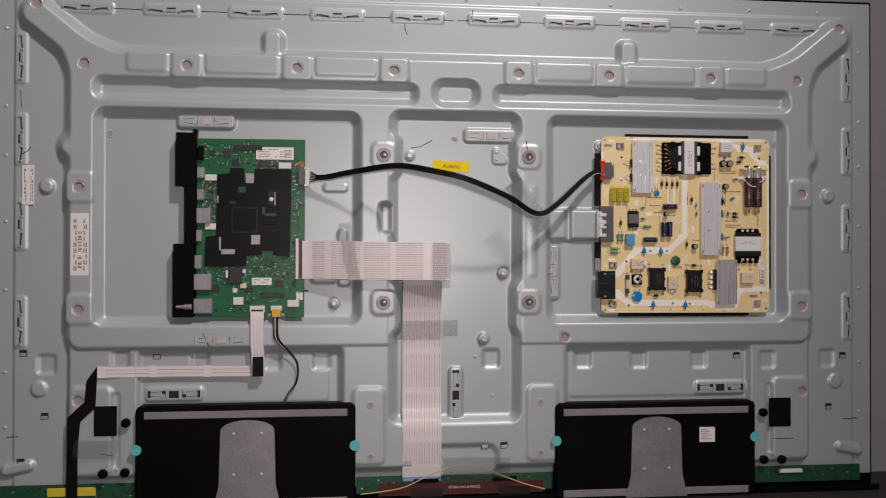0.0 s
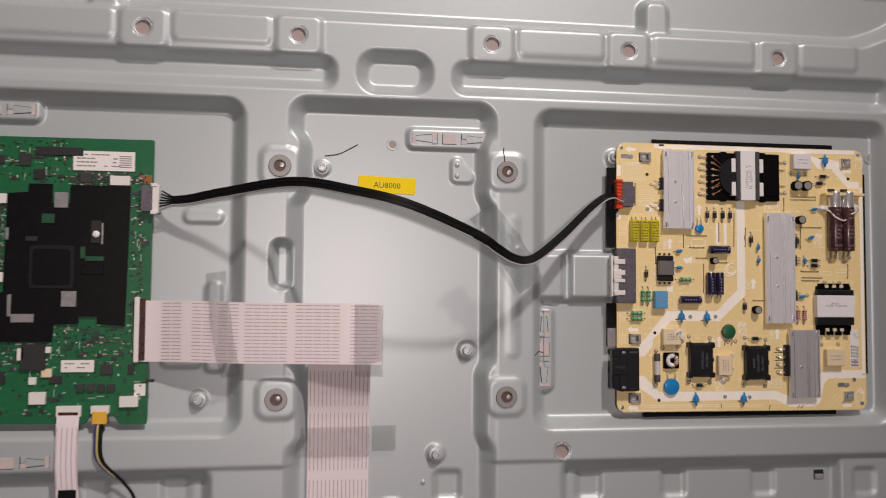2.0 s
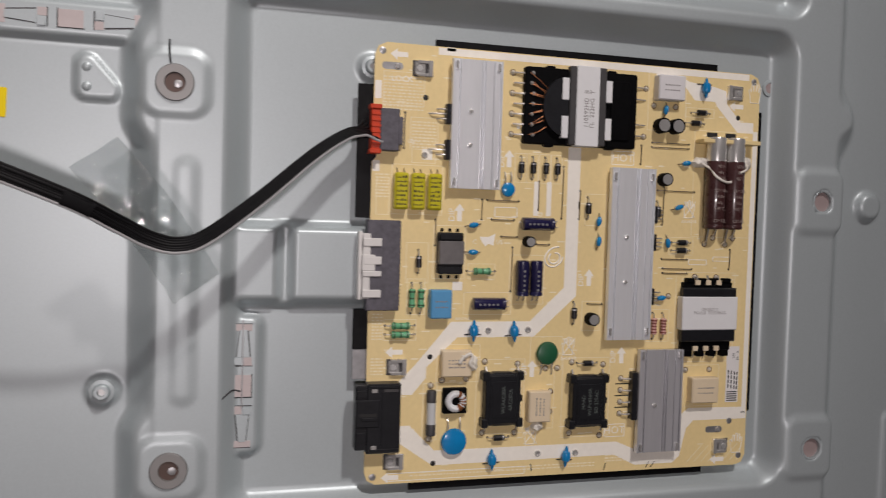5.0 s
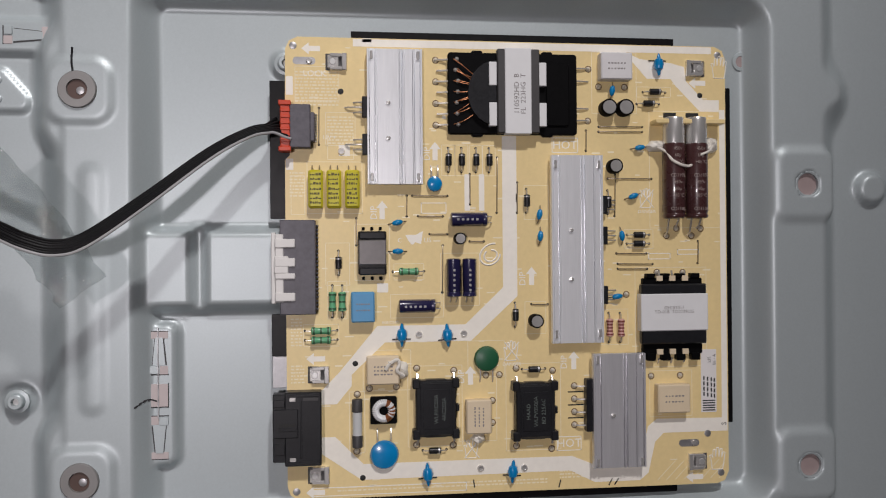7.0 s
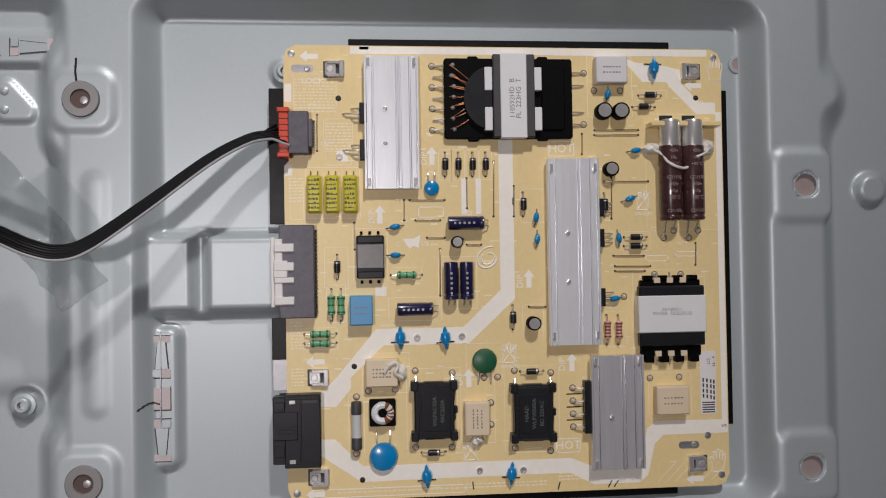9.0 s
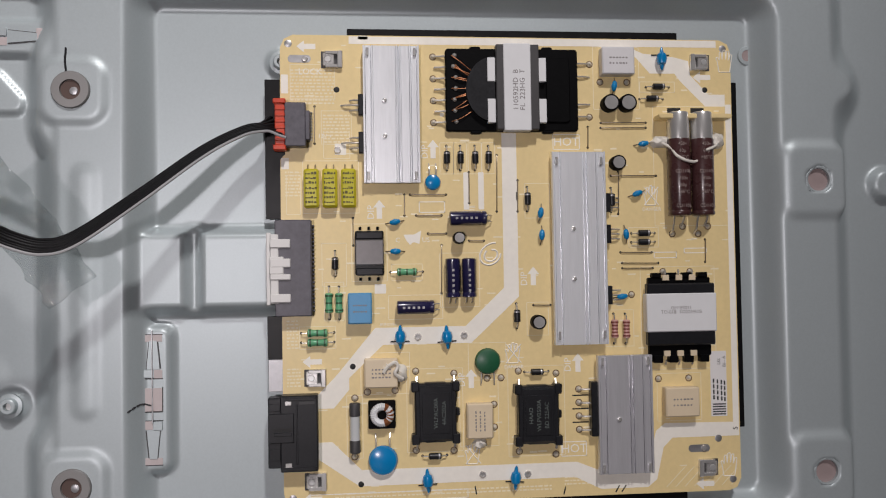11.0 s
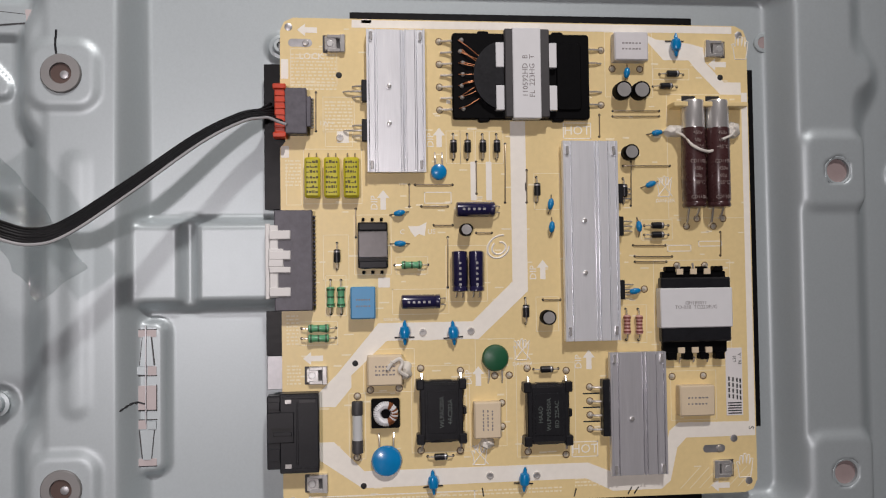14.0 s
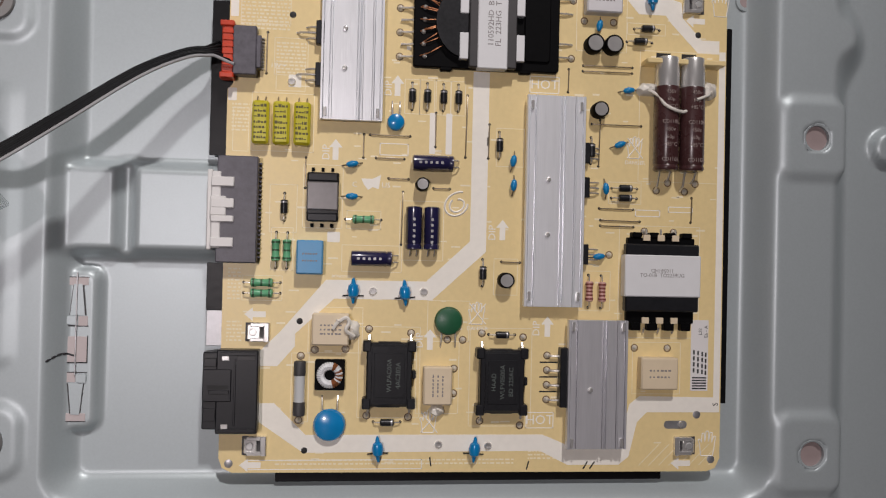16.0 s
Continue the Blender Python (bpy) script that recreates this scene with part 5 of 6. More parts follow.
# ---- labels stuck to the sheet ----
def sticker(name, u0, v0, u1, v1, mat, label, seed, upright=True, code=True):
    h = max(ground((u0 + u1) / 2, (v0 + v1) / 2), ground(u0, v0)) + 0.15
    ob = part(name, Shape().slab(u0, v0, u1, v1, 0, 0.25, 0.6, 0.1).mesh(name, mat), tv, 0, 0, h, label=label)
    q, g = random.Random(seed), Shape()
    if code:
        for k in range(26):
            v = v0 + (v1 - v0) * (0.12 + 0.62 * k / 26)
            if q.random() < 0.8:
                g.prism(rrect(u0 + (u1 - u0) * 0.40, v, u0 + (u1 - u0) * 0.62, v + (v1 - v0) * q.uniform(0.006, 0.015), 0.05, 1), 0.25, 0.3)
    for c in (0.18, 0.28, 0.72, 0.84):
        for k in range(9):
            v = v0 + (v1 - v0) * (0.08 + 0.095 * k)
            if q.random() < 0.75:
                g.prism(rrect(u0 + (u1 - u0) * c, v, u0 + (u1 - u0) * (c + 0.05), v + (v1 - v0) * 0.07, 0.05, 1), 0.25, 0.3)
    part("print", g.mesh("print", PRINTDK, False), ob, 0, 0, h)
    return ob


sticker("barcode_label", -507, -63, -484, 18.5, PAPER, "white barcode label", 1)
sticker("paper_label", -572, 30, -557, 81.5, PAPER, "small white printed label", 2, code=False)
yl = part("yellow_label", Shape().slab(-25.7, -7.4, 25.7, 7.4, 0, 0.25, 0.5, 0.1).mesh("yellow_label", YLABEL), tv, -6.5, 87.4, FLOOR_H + 0.3, -2, label="yellow paper model label")
part("printed_code", lettering("AU8000", 7.2, PRINTDK), yl, -6.5, 86.8, FLOOR_H + 0.6, -2)

# ---- main board ----
MH = -4.0
mb = thing("main_board", "green main circuit board with black heat shield and side sockets", "circuit board", -277, 0, MH)
part("circuit_board", Shape().prism([(-348, 119), (-206, 119.4), (-205.2, 118.6), (-206, -117), (-206.6, -119.6), (-228, -119.6), (-232, -113), (-252, -113), (-256, -119), (-347, -117.5)], -1.5, 0).mesh("circuit_board", GREEN), mb, 0, 0, MH, label="green fibre board")
for u in (-340, -215):
    for v in (-108, 110):
        part("standoff", Shape().lathe([(0, 3.5), (10, 3.0)], n=10).mesh("standoff", STEEL), mb, u, v, MH - 11.5)
s = Shape().slab(-372.5, 55, -346.5, 125.5, -6, 9, 1.0, 0.8).slab(-361, -22, -346.5, 57, -6, 8, 0.8, 0.6).slab(-375.5, -117.5, -349, -21, -6, 9, 1.0, 0.8).slab(-350.5, 124, -345.5, 130, -2, 9, 0.6, 0.5)
part("side_bracket", s.mesh("side_bracket", BLACK), mb, 0, 0, MH, label="black plastic side bracket for the sockets")
plate = [(-320.2, 71.6), (-304, 73), (-304, 79.9), (-285.3, 79.9), (-285.3, 64), (-271.2, 64), (-271.2, 79.5), (-223, 79.2), (-224, 20), (-225.2, -38.2), (-247.5, -36), (-247.5, -30), (-262, -30), (-262, -36), (-281.6, -36.6), (-282.4, -51), (-336.5, -51), (-335.1, -11.7), (-321.7, -10.1)]
hp = part("heat_shield", Shape().prism(plate, 1.2, 2.2).mesh("heat_shield", SHEET), mb, 0, 0, MH, label="matt black sheet metal heat shield")
g = Shape().slab(-302, -7, -266.5, 28.8, 2.2, 2.9, 3, 0.6, 0, 4)
part("raised_square", g.mesh("raised_square", SATIN), hp, 0, 0, MH)
g = Shape().slab(-299, -4, -269.5, 25.8, 2.9, 3.3, 3, 0.3, 0, 4)
part("raised_square", g.mesh("raised_square", SHEET), hp, 0, 0, MH)
part("spring_screw", Shape().lathe([(2.2, 3.1), (4, 2.8), (4.6, 1.8)], n=18).mesh("spring_screw", WHITE), hp, -249.6, 38.6, MH, label="bright screw head")
for u0, v0, u1, v1 in ((-245.6, 30, -244, 48), (-321, 33, -318.4, 43), (-318, -30, -315, -12), (-315, -35, -297, -28)):
    part("cut_edge", Shape().slab(u0, v0, u1, v1, 1.5, 2.9, 0.3, 0.3).mesh("cut_edge", PLATE), hp, 0, 0, MH)
for u0, v0, u1, v1, m in ((-283.5, 60, -272.5, 73, PLATE), (-293, 47, -283, 55, GREENDK), (-261, 5, -243, 13, SHEET), (-276, -22, -264, -9, PLATE), (-305, 32, -296, 36, CHIP), (-254, 31, -246, 50, DARK), (-262, 18, -258, 28, GREENDK), (-258, 16, -243, 20, GREENDK)):
    part("shield_window", Shape().slab(u0, v0, u1, v1, 2.0, 3.2, 0.5, 0.3).mesh("shield_window", m), hp, 0, 0, MH)
for u0, v0, u1, v1, h in ((-346, 66, -336.5, 80, 6), (-346, 37, -336.5, 51, 6), (-346.5, 6, -328, 26, 7), (-348, -18, -340, -3, 5), (-349, -54, -340, -36, 5), (-350, -82, -327, -61, 7), (-351, -113, -325.5, -93.5, 8), (-345, 90, -338, 108, 6)):
    ob = part("side_socket", Shape().slab(u0, v0, u1, v1, 0, h, 0.6, 0.5).slab(u0 + 2, v0 + 1.5, u1 - 2, v1 - 1.5, h, h + 0.3, 0.5, 0.2).mesh("side_socket", BLACK if v0 > 85 else PLATE), mb, 0, 0, MH, label="black socket" if v0 > 85 else "bright metal cased socket")
part("aerial_socket", Shape().lathe([(-371, 2.0), (-362, 2.4), (-360, 3.6), (-351, 3.6)], at=(0, -104, 10.5), axis="u", n=16).mesh("aerial_socket", CHROME), mb, 0, 0, MH, label="metal aerial socket")
for u0, v0, u1, v1, sd in ((-270, 92, -220.5, 108.5, 3), (-275, -76, -249, -66, 4)):
    lb = part("paper_label", Shape().slab(u0, v0, u1, v1, 0.9, 1.1, 0.6, 0.1).mesh("paper_label", PAPER), mb, 0, 0, MH, label="white printed label")
    q, g = random.Random(sd), Shape()
    n = 4 if u1 - u0 > 40 else 2
    for k in range(n):
        u = u0 + 3
        while u < u1 - (14 if n == 4 else 5):
            w = q.uniform(1.5, 4)
            if q.random() < 0.7:
                g.prism(rrect(u, v1 - 3.5 - k * 3.2, u + w, v1 - 2.4 - k * 3.2, 0.05, 1), 1.1, 1.15)
            u += w + 0.6
    if n == 4:
        for j in range(6):
            g.prism(rrect(u1 - 12.5, v0 + 3 + j * 1.8, u1 - 2.5, v0 + 3.9 + j * 1.8, 0.02, 1), 1.1, 1.15)
    part("print", g.mesh("print", PRINT, False), lb, 0, 0, MH)
part("white_patch", Shape().slab(-217, -96, -207.8, -86, 0, 0.1, 0.2, 0.02).mesh("white_patch", PAPER), mb, 0, 0, MH)
part("black_patch", Shape().slab(-300, 104, -262, 111, 0, 1.6, 0.4, 0.3).mesh("black_patch", CHIP), mb, 0, 0, MH)
k1 = part("power_socket", Shape().slab(-214, 58, -204.5, 80, 0, 6.5, 0.5, 0.4).mesh("power_socket", GREYPL), mb, 0, 0, MH, label="grey socket with white plug")
part("white_plug", Shape().slab(-205, 57, -199.5, 81, 0.5, 6.2, 0.5, 0.4).slab(-206, 79, -201, 82, 1, 7, 0.4, 0.3).slab(-206, 56, -201, 59, 1, 7, 0.4, 0.3).mesh("white_plug", IVORY), k1, 0, 0, MH)
k2 = part("ribbon_socket", Shape().slab(-217.5, -68, -213.5, -13.6, 0, 3.5, 0.4, 0.3).mesh("ribbon_socket", IVORY), mb, 0, 0, MH, label="long white ribbon socket with brown latch")
part("latch", Shape().slab(-213.5, -66.5, -208.6, -15, 0, 3.0, 0.4, 0.3).mesh("latch", BROWN), k2, 0, 0, MH)
k3 = part("ribbon_socket", Shape().slab(-277.5, -112.5, -258, -103.5, 0, 3, 0.4, 0.3).mesh("ribbon_socket", IVORY), mb, 0, 0, MH, label="small white ribbon socket")
part("latch", Shape().slab(-275.5, -112.8, -260, -108.5, 3, 3.6, 0.3, 0.2).mesh("latch", BROWN), k3, 0, 0, MH)
k4 = part("speaker_socket", Shape().slab(-250, -110, -235.5, -103.5, 0, 4.5, 0.4, 0.3).mesh("speaker_socket", IVORY), mb, 0, 0, MH, label="white socket with yellow plug")
part("yellow_plug", Shape().slab(-248.6, -118.5, -237, -108, 0.5, 5, 0.5, 0.4).mesh("yellow_plug", material("orange_yellow_plug", (0.75, 0.42, 0.05), 0.4)), k4, 0, 0, MH)
q = random.Random(9)
for u0, v0, u1, v1, h, m in ((-313, 95, -303, 105, 1.3, CHIP), (-301, 84, -292, 92, 1.5, CHIP), (-330, 96, -324, 103, 1.2, CHIP), (-240, 80, -224, 88, 2.5, IVORY), (-336, 63, -321, 71, 2.6, IVORY), (-336, -2, -322, 6, 2.6, IVORY), (-306, -74, -287, -53, 3.0, CHIP), (-309, -66, -304, -56, 3.0, IVORY), (-287, -60, -283, -55, 3, IVORY), (-299, -102, -286, -92, 3.0, IVORY), (-228, -105, -213, -96, 3.0, IVORY), (-262, -92, -256, -86, 2.0, CHIP), (-254, -92, -248, -86, 2.0, CHIP), (-246, -92, -240, -86, 2.0, CHIP), (-238, -92, -232, -86, 2.0, CHIP), (-216, 82, -206.5, 89.5, 0.15, COPPER), (-244, -78, -234, -70, 1.4, CHIP), (-327, -85, -318, -75, 1.6, CHIP), (-284, -85, -274, -79, 1.4, CHIP), (-264, 82, -255, 90, 1.6, CHIP), (-222, -78, -217, -70, 1.3, CHIP), (-262, -44, -246, -40, 0.3, GREENDK), (-300, -86, -294, -80, 1.4, IVORY), (-290, -80, -282, -73, 2, CREAM)):
    part("chip", Shape().slab(u0, v0, u1, v1, 0, h, 0.3, 0.2).mesh("chip", m), mb, 0, 0, MH)
tiny = [Shape().slab(-w, -d, w, d, 0, 0.8, 0.1, 0.1).mesh("surface_part", m) for w, d, m in ((1.0, 0.55, TINY), (0.6, 1.0, TINY), (1.4, 0.9, CHIP), (2.0, 1.5, CHIP), (2.6, 1.2, CHIP), (1.2, 0.7, SOLDER), (1.0, 1.4, GREENDK))]
zones = ((-340, 82, -272, 117), (-272, 80, -210, 91), (-222, -36, -212, 76), (-336, 6, -322, 70), (-282, -63, -212, -37), (-322, -116, -206, -52), (-338, -70, -284, -52), (-340, 30, -324, 64))
n = 0
while n < 290:
    z = q.choice(zones)
    u, v = q.uniform(z[0], z[2]), q.uniform(z[1], z[3])
    if -270 < u < -220 and 92 < v < 109 or -275 < u < -249 and -77 < v < -65 or u < -222 and -30 < v < 79 and u > -320:
        continue
    for k in range(q.choice((1, 1, 2, 3))):
        part("surface_part", q.choice(tiny), mb, u + k * 2.4, v, MH)
        n += 1
for m, count in ((TINY, 170), (SOLDER, 80), (CHIP, 340), (GREENDK, 220), (IVORY, 30)):
    g = Shape()
    for k in range(count):
        z = q.choice(zones)
        u, v = q.uniform(z[0], z[2]), q.uniform(z[1], z[3])
        if -270 < u < -220 and 92 < v < 109 or -275 < u < -249 and -77 < v < -65 or u < -223 and -36 < v < 79 and u > -320:
            continue
        w, d = q.choice(((0.9, 0.5), (0.5, 0.9), (0.6, 0.6), (1.3, 0.4)))
        g.slab(u - w, v - d, u + w, v + d, 0, q.uniform(0.4, 1.0), 0.1, 0.1, 0, 1)
    tagged(part("fine_surface_part", g.mesh("fine_surface_part", m, False), mb, 0, 0, MH), kind="stuff")
g = Shape()
for k in range(170):
    z = q.choice(zones)
    u, v = q.uniform(z[0], z[2]), q.uniform(z[1], z[3])
    w, d = q.choice(((3, 0.35), (0.35, 3), (1.6, 0.4), (0.9, 0.9)))
    g.prism(rrect(u - w, v - d, u + w, v + d, 0.1, 1), 0, 0.05)
tagged(part("board_print", g.mesh("board_print", material("pale_green_print", (0.30, 0.42, 0.33), 0.5), False), mb, 0, 0, MH), kind="stuff")

# ---- ribbon cables ----
def strip(center, side, w, mat, name, label, category, tracks=0, dashes=(), dash_mat=None, thick=0.25, duty=1.0):
    pts = curve(center, 10)
    cum = [0.0]
    for a, b in zip(pts, pts[1:]):
        cum.append(cum[-1] + (b - a).length)
    sd = Vector((side[0], side[1], 0))
    nrm = [((pts[min(i + 1, len(pts) - 1)] - pts[max(i - 1, 0)]).cross(sd)).normalized() for i in range(len(pts))]
    nrm = [x if x.z > 0 else -x for x in nrm]
    ob = thing(name, label, category, *center[0])
    s = Shape()
    rows = []
    for p, nn in zip(pts, nrm):
        rows.append([s.ring([tuple(p + sd * (w * f) + nn * k)])[0] for k in (0, thick) for f in (-0.5, 0.5)])
    for a, b in zip(rows, rows[1:]):
        s.face((a[0], a[1], b[1], b[0])), s.face((a[2], a[3], b[3], b[2])), s.face((a[0], a[2], b[2], b[0])), s.face((a[1], a[3], b[3], b[1]))
    s.face((rows[0][0], rows[0][1], rows[0][3], rows[0][2])), s.face((rows[-1][0], rows[-1][1], rows[-1][3], rows[-1][2]))
    part("sheath", s.mesh("sheath", mat), ob)
    if tracks:
        g = Shape()

        def point(x):
            x = min(max(x, 0), cum[-1] - 1e-6)
            i = max(k for k in range(len(cum)) if cum[k] <= x)
            i = min(i, len(pts) - 2)
            t = (x - cum[i]) / max(cum[i + 1] - cum[i], 1e-6)
            return pts[i].lerp(pts[i + 1], t), nrm[i].lerp(nrm[i + 1], t).normalized()
        for a, b in dashes:
            n = max(1, int((b - a) / 7))
            for j in range(tracks):
                off = w * (-0.46 + 0.92 * j / (tracks - 1))
                for k in range(n):
                    x0, x1 = a + (b - a) * k / n, a + (b - a) * (k + duty) / n
                    (p0, n0), (p1, n1) = point(x0), point(x1)
                    t = 0.30
                    g.face([g.ring([tuple(p + sd * (off + e) + m * (thick + 0.12))])[0] for p, m, e in ((p0, n0, -t), (p1, n1, -t), (p1, n1, t), (p0, n0, t))])
        tagged(part("line_print", g.mesh("line_print", dash_mat or FLEXLINE, False), ob), kind="stuff")
    return ob


strip([(-213, -42, -2.5), (-196, -42, -1), (-170, -42, 5), (-130, -43, 10), (-80, -43.3, 14), (-40, -43.5, 18), (-12, -43.6, 20)], (0, 1), 51, FLEX, "ribbon_cable", "wide white ribbon cable with printed lines, bent down", "ribbon cable", 17, ((18, 36), (44, 62), (66, 84), (88, 124), (130, 168), (176, 200)), duty=0.86)
strip([(-47, -24, 11), (-47, -55, 10.5), (-47, -75, 6), (-47, -100, -4), (-47, -125, -9), (-47, -180, -10.5), (-47, -240, -9.5), (-47, -262, -4), (-47, -285, -2), (-47, -318, -4), (-47, -338, -7)], (1, 0), 53, FLEX, "ribbon_cable", "wide white ribbon cable with printed lines, hanging down", "ribbon cable", 15, ((52, 86), (92, 142), (150, 196), (204, 262), (270, 300)), duty=0.93)
solo("ribbon_end", Shape().slab(-73, -344, -21, -336, 0, 1.2, 0.3, 0.2).mesh("ribbon_end", material("blue_stiffener", (0.20, 0.32, 0.55), 0.45)), "blue stiffened end of the ribbon cable", "ribbon cable", 0, 0, -8)
strip([(-267.5, -111, -0.5), (-267.5, -122, 1), (-267.5, -150, 2), (-266, -175, 1), (-266, -198, -4)], (1, 0), 17.5, FLEX, "ribbon_cable", "narrow white ribbon cable from the main board", "ribbon cable", 5, ((10, 60),))
solo("black_tape", Shape().slab(-273, -197, -259, -171, 0, 0.5, 0.3, 0.2).mesh("black_tape", SHEET), "black tape over the ribbon cable's bend", "tape", 0, 0, 1.6)
strip([(-258, -190.5, -5), (-300, -190.3, -7), (-400, -189.9, -7.5), (-474, -189.7, -4)], (0, 1), 15.5, FLEX, "ribbon_cable", "narrow white ribbon cable lying level", "ribbon cable", 4, ((14, 70), (80, 140), (150, 205)))
s = Shape().prism([(-473, -182), (-473, -198), (-475, -236), (-494, -254), (-497, -290), (-497, -358), (-511, -358), (-510, -248), (-489, -228), (-486, -200)], 0, 0.5)
solo("black_ribbon", s.mesh("black_ribbon", SHEET), "flat black ribbon cable running down the sheet", "ribbon cable", 0, 0, -2.6)

# ---- power cable ----
lead = thing("power_cable", "flat bundle of black wires between the two boards", "cable", -198, 66, 0)
mid = curve([(-199, 68, -1), (-188, 67.5, 2), (-172, 68.5, 9), (-144, 73.2, 22), (-86.0, 79.5, 52), (-37, 70.8, 73), (5, 60.0, 80), (58.5, 39.4, 67), (80, 28.0, 55), (92, 21.6, 49.5), (104, 18.8, 46.5), (117, 22.8, 44), (141.5, 41.5, 36), (168.6, 65.0, 22), (186, 77, 10), (196, 80.5, 3), (203, 81.5, -2)], 10)
for k in range(7):
    s, pts = Shape(), []
    for i, p in enumerate(mid):
        f = i / (len(mid) - 1)
        d = (mid[min(i + 1, len(mid) - 1)] - mid[max(i - 1, 0)]).normalized()
        flare = 1.0 + 1.4 * max(0, 1 - f / 0.06) + 1.5 * max(0, (f - 0.94) / 0.06)
        tw = 0.30 - 0.45 * math.sin(f * 5.0)
        sdv = d.cross(Vector((0, 0, 1))).normalized()
        up = sdv.cross(d)
        pts.append(p + (sdv * math.cos(tw) + up * math.sin(tw)) * ((k - 3) * 1.2 * flare) + up * (0.25 * math.sin(k * 2.1 + f * 14)))
    s.tube(pts, 0.72, 7)
    part("wire", s.mesh("wire", WIREGREY if k == 6 else WIRE), lead, label="thin grey striped wire" if k == 6 else "black insulated wire")
for i in (70,):
    part("tie", Shape().tube([mid[i] + Vector((0, 0, 0)), mid[i + 4]], 3.7, 12, 0, 0.45).mesh("tie", WIRE), lead, label="black tape tie")

# speaker lead
sp = thing("speaker_lead", "thin twisted speaker wires in black and yellow", "cable", -242, -118, -2)
for k, (m, lb) in enumerate(((WBLUE, "dark blue wire"), (WYELLOW, "yellow wire"), (WIRE, "black wire"), (WIRE, "black wire"))):
    o = (k - 1.5) * 1.7
    pts = curve([(-243 + o, -117, -1), (-243 + o, -128, 2), (-241 + o, -148, 2), (-226 + o * 0.7, -166, -4), (-216 + o * 0.6, -182, -6), (-217 + o * 0.6, -206, -6), (-228 + o * 0.6, -222, -4), (-235 + o, -236, 0)], 8)
    cut = int(len(pts) * 0.42) if k < 2 else len(pts)
    part("wire", Shape().tube(pts[:cut] if k < 2 else pts, 0.85, 6).mesh("wire", m), sp, label=lb)
solo("yellow_wire", Shape().tube(curve([(-130, -359, -4), (-100, -356, -4), (-70, -350, -2), (-37, -334, 2), (0, -322, 3), (33, -325, 3), (60, -336, 2), (95, -350, -2), (124, -359, -4)], 8), 0.8, 7).mesh("yellow_wire", WYELLOW), "thin yellow wire bowed over the lower edge", "wire")

# ---- clear tape ----
def tape(pts, side, w, label, film=TAPE, crumple=2.0):
    q2 = random.Random(int(abs(pts[0][0]) * 7))
    mid2 = curve(pts, 8)
    sd = Vector((*side, 0)).normalized()
    s, rows = Shape(), []
    for i, p in enumerate(mid2):
        rows.append([s.ring([tuple(p + sd * (w * (j / 8 - 0.5)) + Vector((0, 0, crumple * min(1.0, 0.25 + i / 14) * math.sin(j * 1.1 + i * 0.7) * q2.uniform(0.2, 1.0) + 0.6)))])[0] for j in range(9)])
    for a, b in zip(rows, rows[1:]):
        for j in range(8):
            s.face((a[j], a[j + 1], b[j + 1], b[j]))
    me = s.mesh("clear_tape", film)
    ob = solo("clear_tape", me, label, "tape", group="pieces of clear tape")
    md = ob.modifiers.new("thickness", "SOLIDIFY")
    md.thickness = 0.00012
    return ob


tape([(68, 60, 46), (80, 46, 44), (90, 34, 42), (100, 19, 40.5), (107, 8, 38), (113, -2, 36)], (1, 0.72), 25, "crumpled clear tape holding the black cable", TAPE_GREY, 4.2)
tape([(-153, 8, -8), (-150, -8, 4), (-147, -20, 11), (-144, -45, 12), (-139, -68, 12), (-137, -80, 2)], (1, 0.15), 17, "creased clear tape over the wide ribbon cable")
tape([(-23, -18.5, 19.4), (-23, -30, 20.6), (-23, -52, 20.8), (-23, -68, 19.4), (-22, -80, 12)], (1, 0), 24, "clear tape over the turned end of the ribbon cable", TAPE, 0.5)
tape([(-84, -138, -8), (-74, -138, -7), (-47, -138, -7.5), (-20, -138, -8)], (0, 1), 26, "clear tape across the hanging ribbon cable")
tape([(-18, -136, -11), (-8, -136, -10.6), (3, -136, -11)], (0, 1), 22, "small square of clear tape on the sheet")
tape([(-18, -325, 2), (10, -324, 5), (40, -325, 5), (74, -327, 1)], (0, 1), 28, "clear tape over the yellow wire")
tape([(-516, -288, -9), (-495, -289, 0), (-470, -290, 0), (-448, -291, -4)], (0.1, 1), 24, "clear tape over the black ribbon cable")

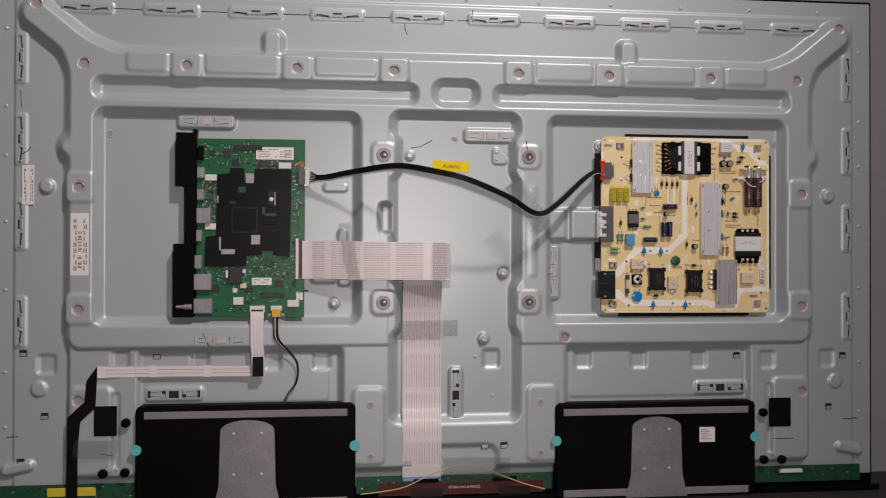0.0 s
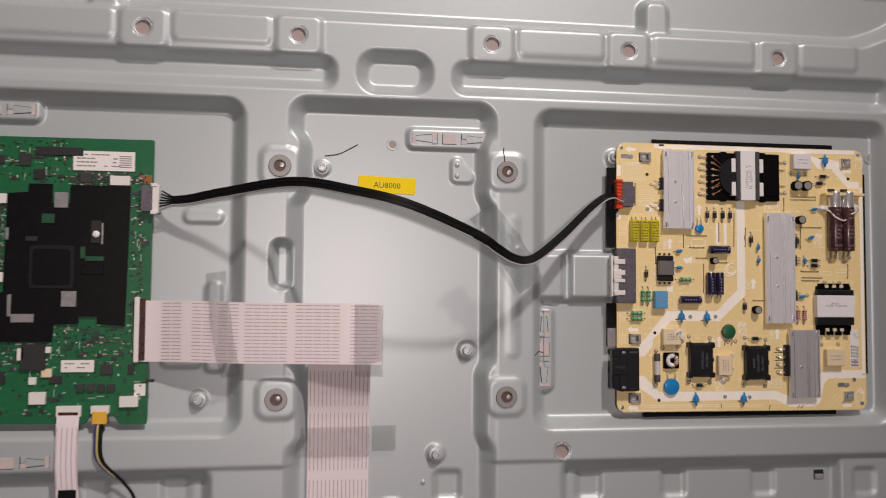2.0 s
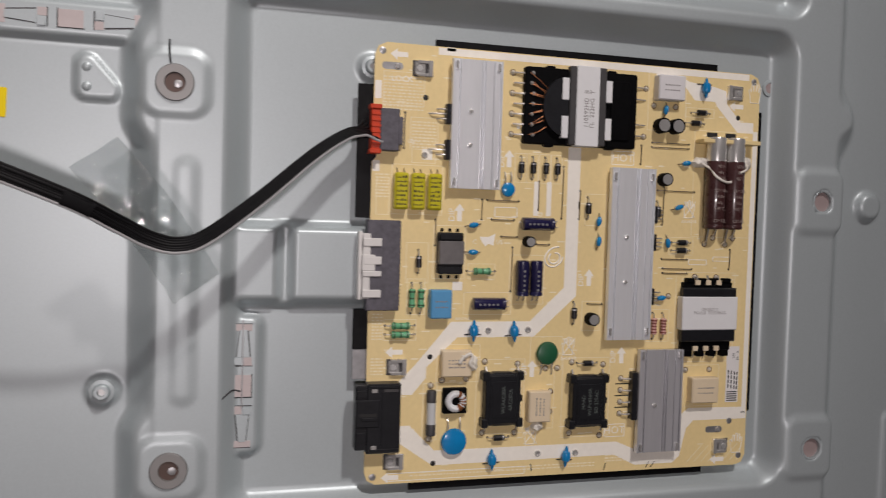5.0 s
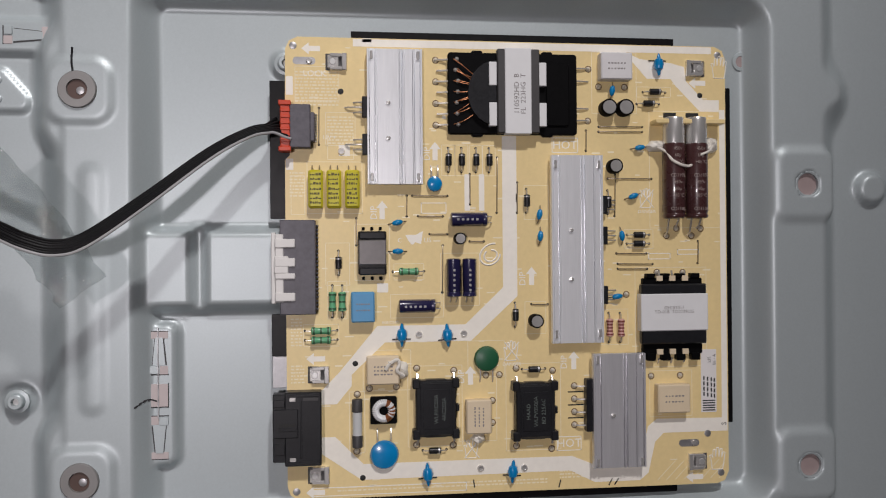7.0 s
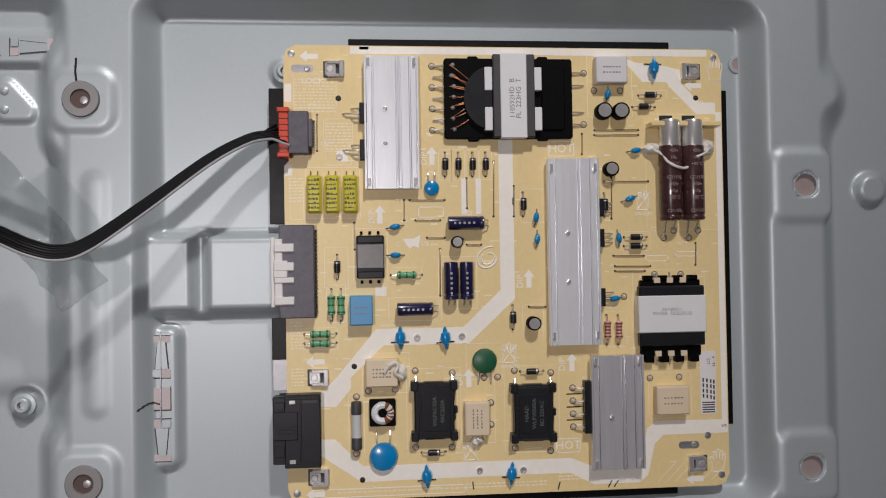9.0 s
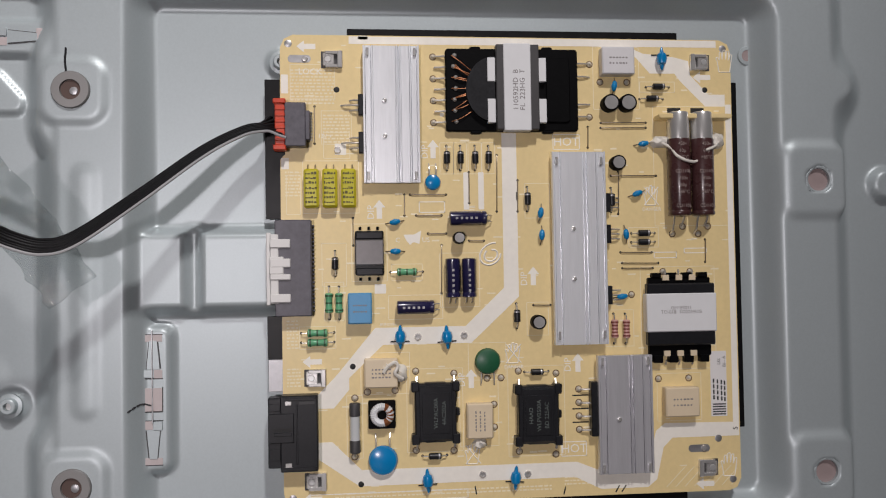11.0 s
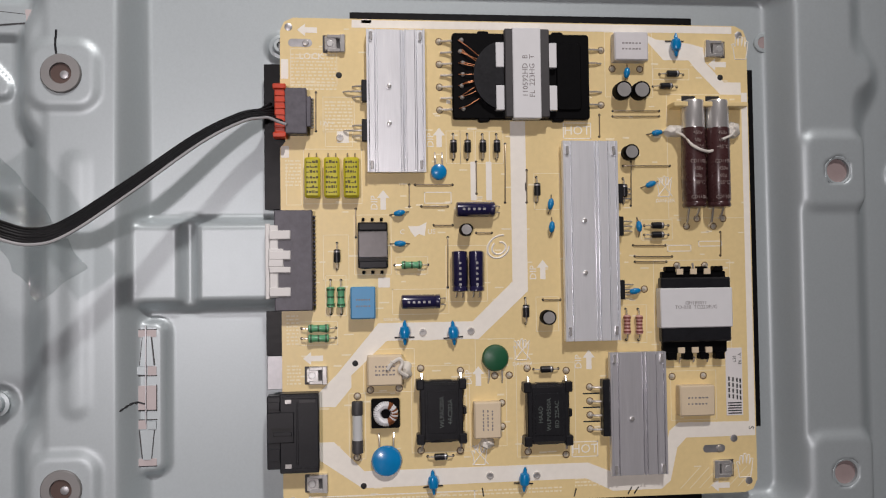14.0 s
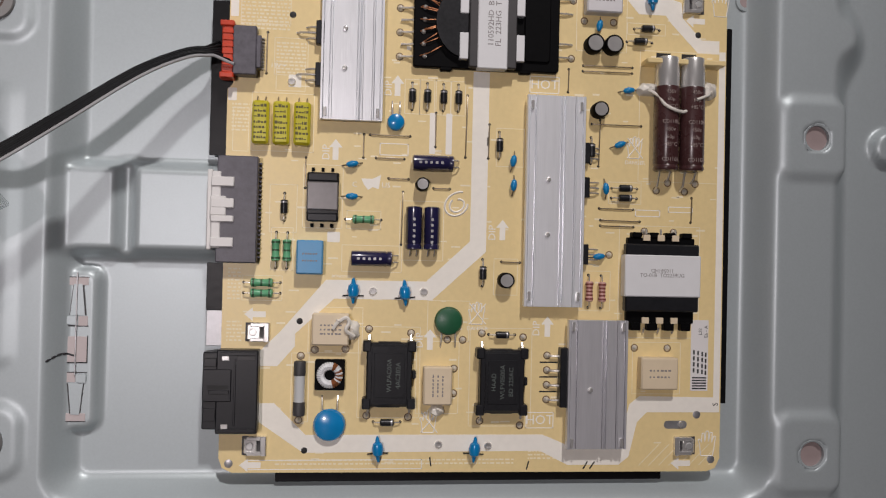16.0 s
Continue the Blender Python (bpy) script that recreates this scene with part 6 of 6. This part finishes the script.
# ---- flat speakers ----
def speaker(u0, u1, v1, mid_u, paper):
    ob = thing("flat_speaker", "flat black speaker box with grey foam strips and steel plate", "speaker", (u0 + u1) / 2, -371, -4, group="flat speakers")
    part("box", Shape().slab(u0, -371, u1, v1, -14, 4, 8, 2.2, 0, 5).mesh("box", BLACK), ob)
    part("foam_strip", Shape().slab(u0 + 11, v1 - 17, u1 - 11, v1 - 7.5, 3.5, 5.2, 0.5, 0.6).mesh("foam_strip", FOAM), ob, label="grey foam strip")
    part("foam_strip", Shape().slab(u0 + 11, -369, u1 - 11, -359, 3.5, 5.2, 0.5, 0.6).mesh("foam_strip", FOAM), ob, label="grey foam strip")
    top = v1 - 20
    pts = [(mid_u - 44, -371), (mid_u - 37, -340), (mid_u - 35, top - 14)] + [(mid_u - 35 * math.cos(math.pi * k / 12), top - 14 + 14 * math.sin(math.pi * k / 12)) for k in range(1, 12)] + [(mid_u + 35, top - 14), (mid_u + 37, -340), (mid_u + 44, -371)]
    pl = part("steel_plate", Shape().prism(pts, 4, 6.2).mesh("steel_plate", PLATE), ob, label="grey steel plate with rounded top")
    for du, dv in ((-18, -18), (18, -18), (-18, -72), (18, -72)):
        part("screw", rivet, pl, mid_u + du, top + dv, 6.0)
    for u in (u0 + 1, u1 - 1):
        part("dot_sticker", Shape().lathe([(0, 7), (0.3, 6.9)], n=22).mesh("dot_sticker", TEAL), ob, u, -291, 4.1, label="round teal sticker")
    if paper:
        lb = part("paper_label", Shape().slab(342.5, -297, 365, -276, 4, 4.3, 0.4, 0.1).mesh("paper_label", PAPER), ob, label="white printed label")
        g = Shape()
        for k in range(6):
            g.prism(rrect(345, -280 - k * 2.6, 345 + 8 + (k * 5) % 9, -279 - k * 2.6, 0.1, 1), 4.3, 4.36)
        part("print", g.mesh("print", PRINT, False), lb)


speaker(-423, -137, -234, -279, False)
speaker(137, 425, -240, 280, True)

# ---- circuit strips along the lower edge ----
for u0, u1 in ((-608, -424), (-136, 136), (426, 590)):
    ob = thing("driver_board", "narrow dark green circuit strip along the lower edge", "circuit board", (u0 + u1) / 2, -350, -11, group="driver boards")
    part("circuit_strip", Shape().slab(u0, -360, u1, -337, -12, -9.5, 0.5, 0.3).mesh("circuit_strip", GREENDK), ob)
    for k in range(int((u1 - u0) / 5)):
        part("surface_part", q.choice(tiny), ob, q.uniform(u0 + 4, u1 - 4), q.uniform(-357, -340), -9.5)
    for k in range({-608: 0, -136: 2, 426: 1}[u0]):
        c = u0 + (u1 - u0) * (0.35 + 0.4 * k)
        part("edge_socket", Shape().slab(c - 17, -346, c + 17, -341, -9.5, -6, 0.5, 0.3).mesh("edge_socket", BLACK if u0 == -136 else PAPER), ob)
rs = thing("flex_board", "red-brown flexible board strip with printed code", "circuit board", 8, -355, -8)
part("film", Shape().slab(-106, -364, 122, -347, -9.2, -8.2, 0.5, 0.2).mesh("film", REDPCB), rs)
part("printed_code", lettering("ST5461D11-4 FHC-2", 5.0, SILK), rs, 12, -354, -8.1)
for u0, u1 in ((-62, -18), (60, 104)):
    part("film_cover", Shape().slab(u0, -366, u1, -354, -8.2, -7.8, 0.6, 0.1).mesh("film_cover", REDCOVER), rs, label="dark brown film cover")
solo("film_connector", Shape().slab(-537, -352, -476, -341, -9.5, -7.5, 0.5, 0.4).mesh("film_connector", GOLD), "yellow film connector on the lower circuit strip", "connector")
for u in (-300, 0, 300, 520):
    solo("lower_bezel", Shape().slab(u - 140, -373, u + 140 if u < 500 else u + 97, -366, -14, -4, 1, 0.6).mesh("lower_bezel", BLACK), "black lower bezel strip of the television", "bezel", group="bezel strips")
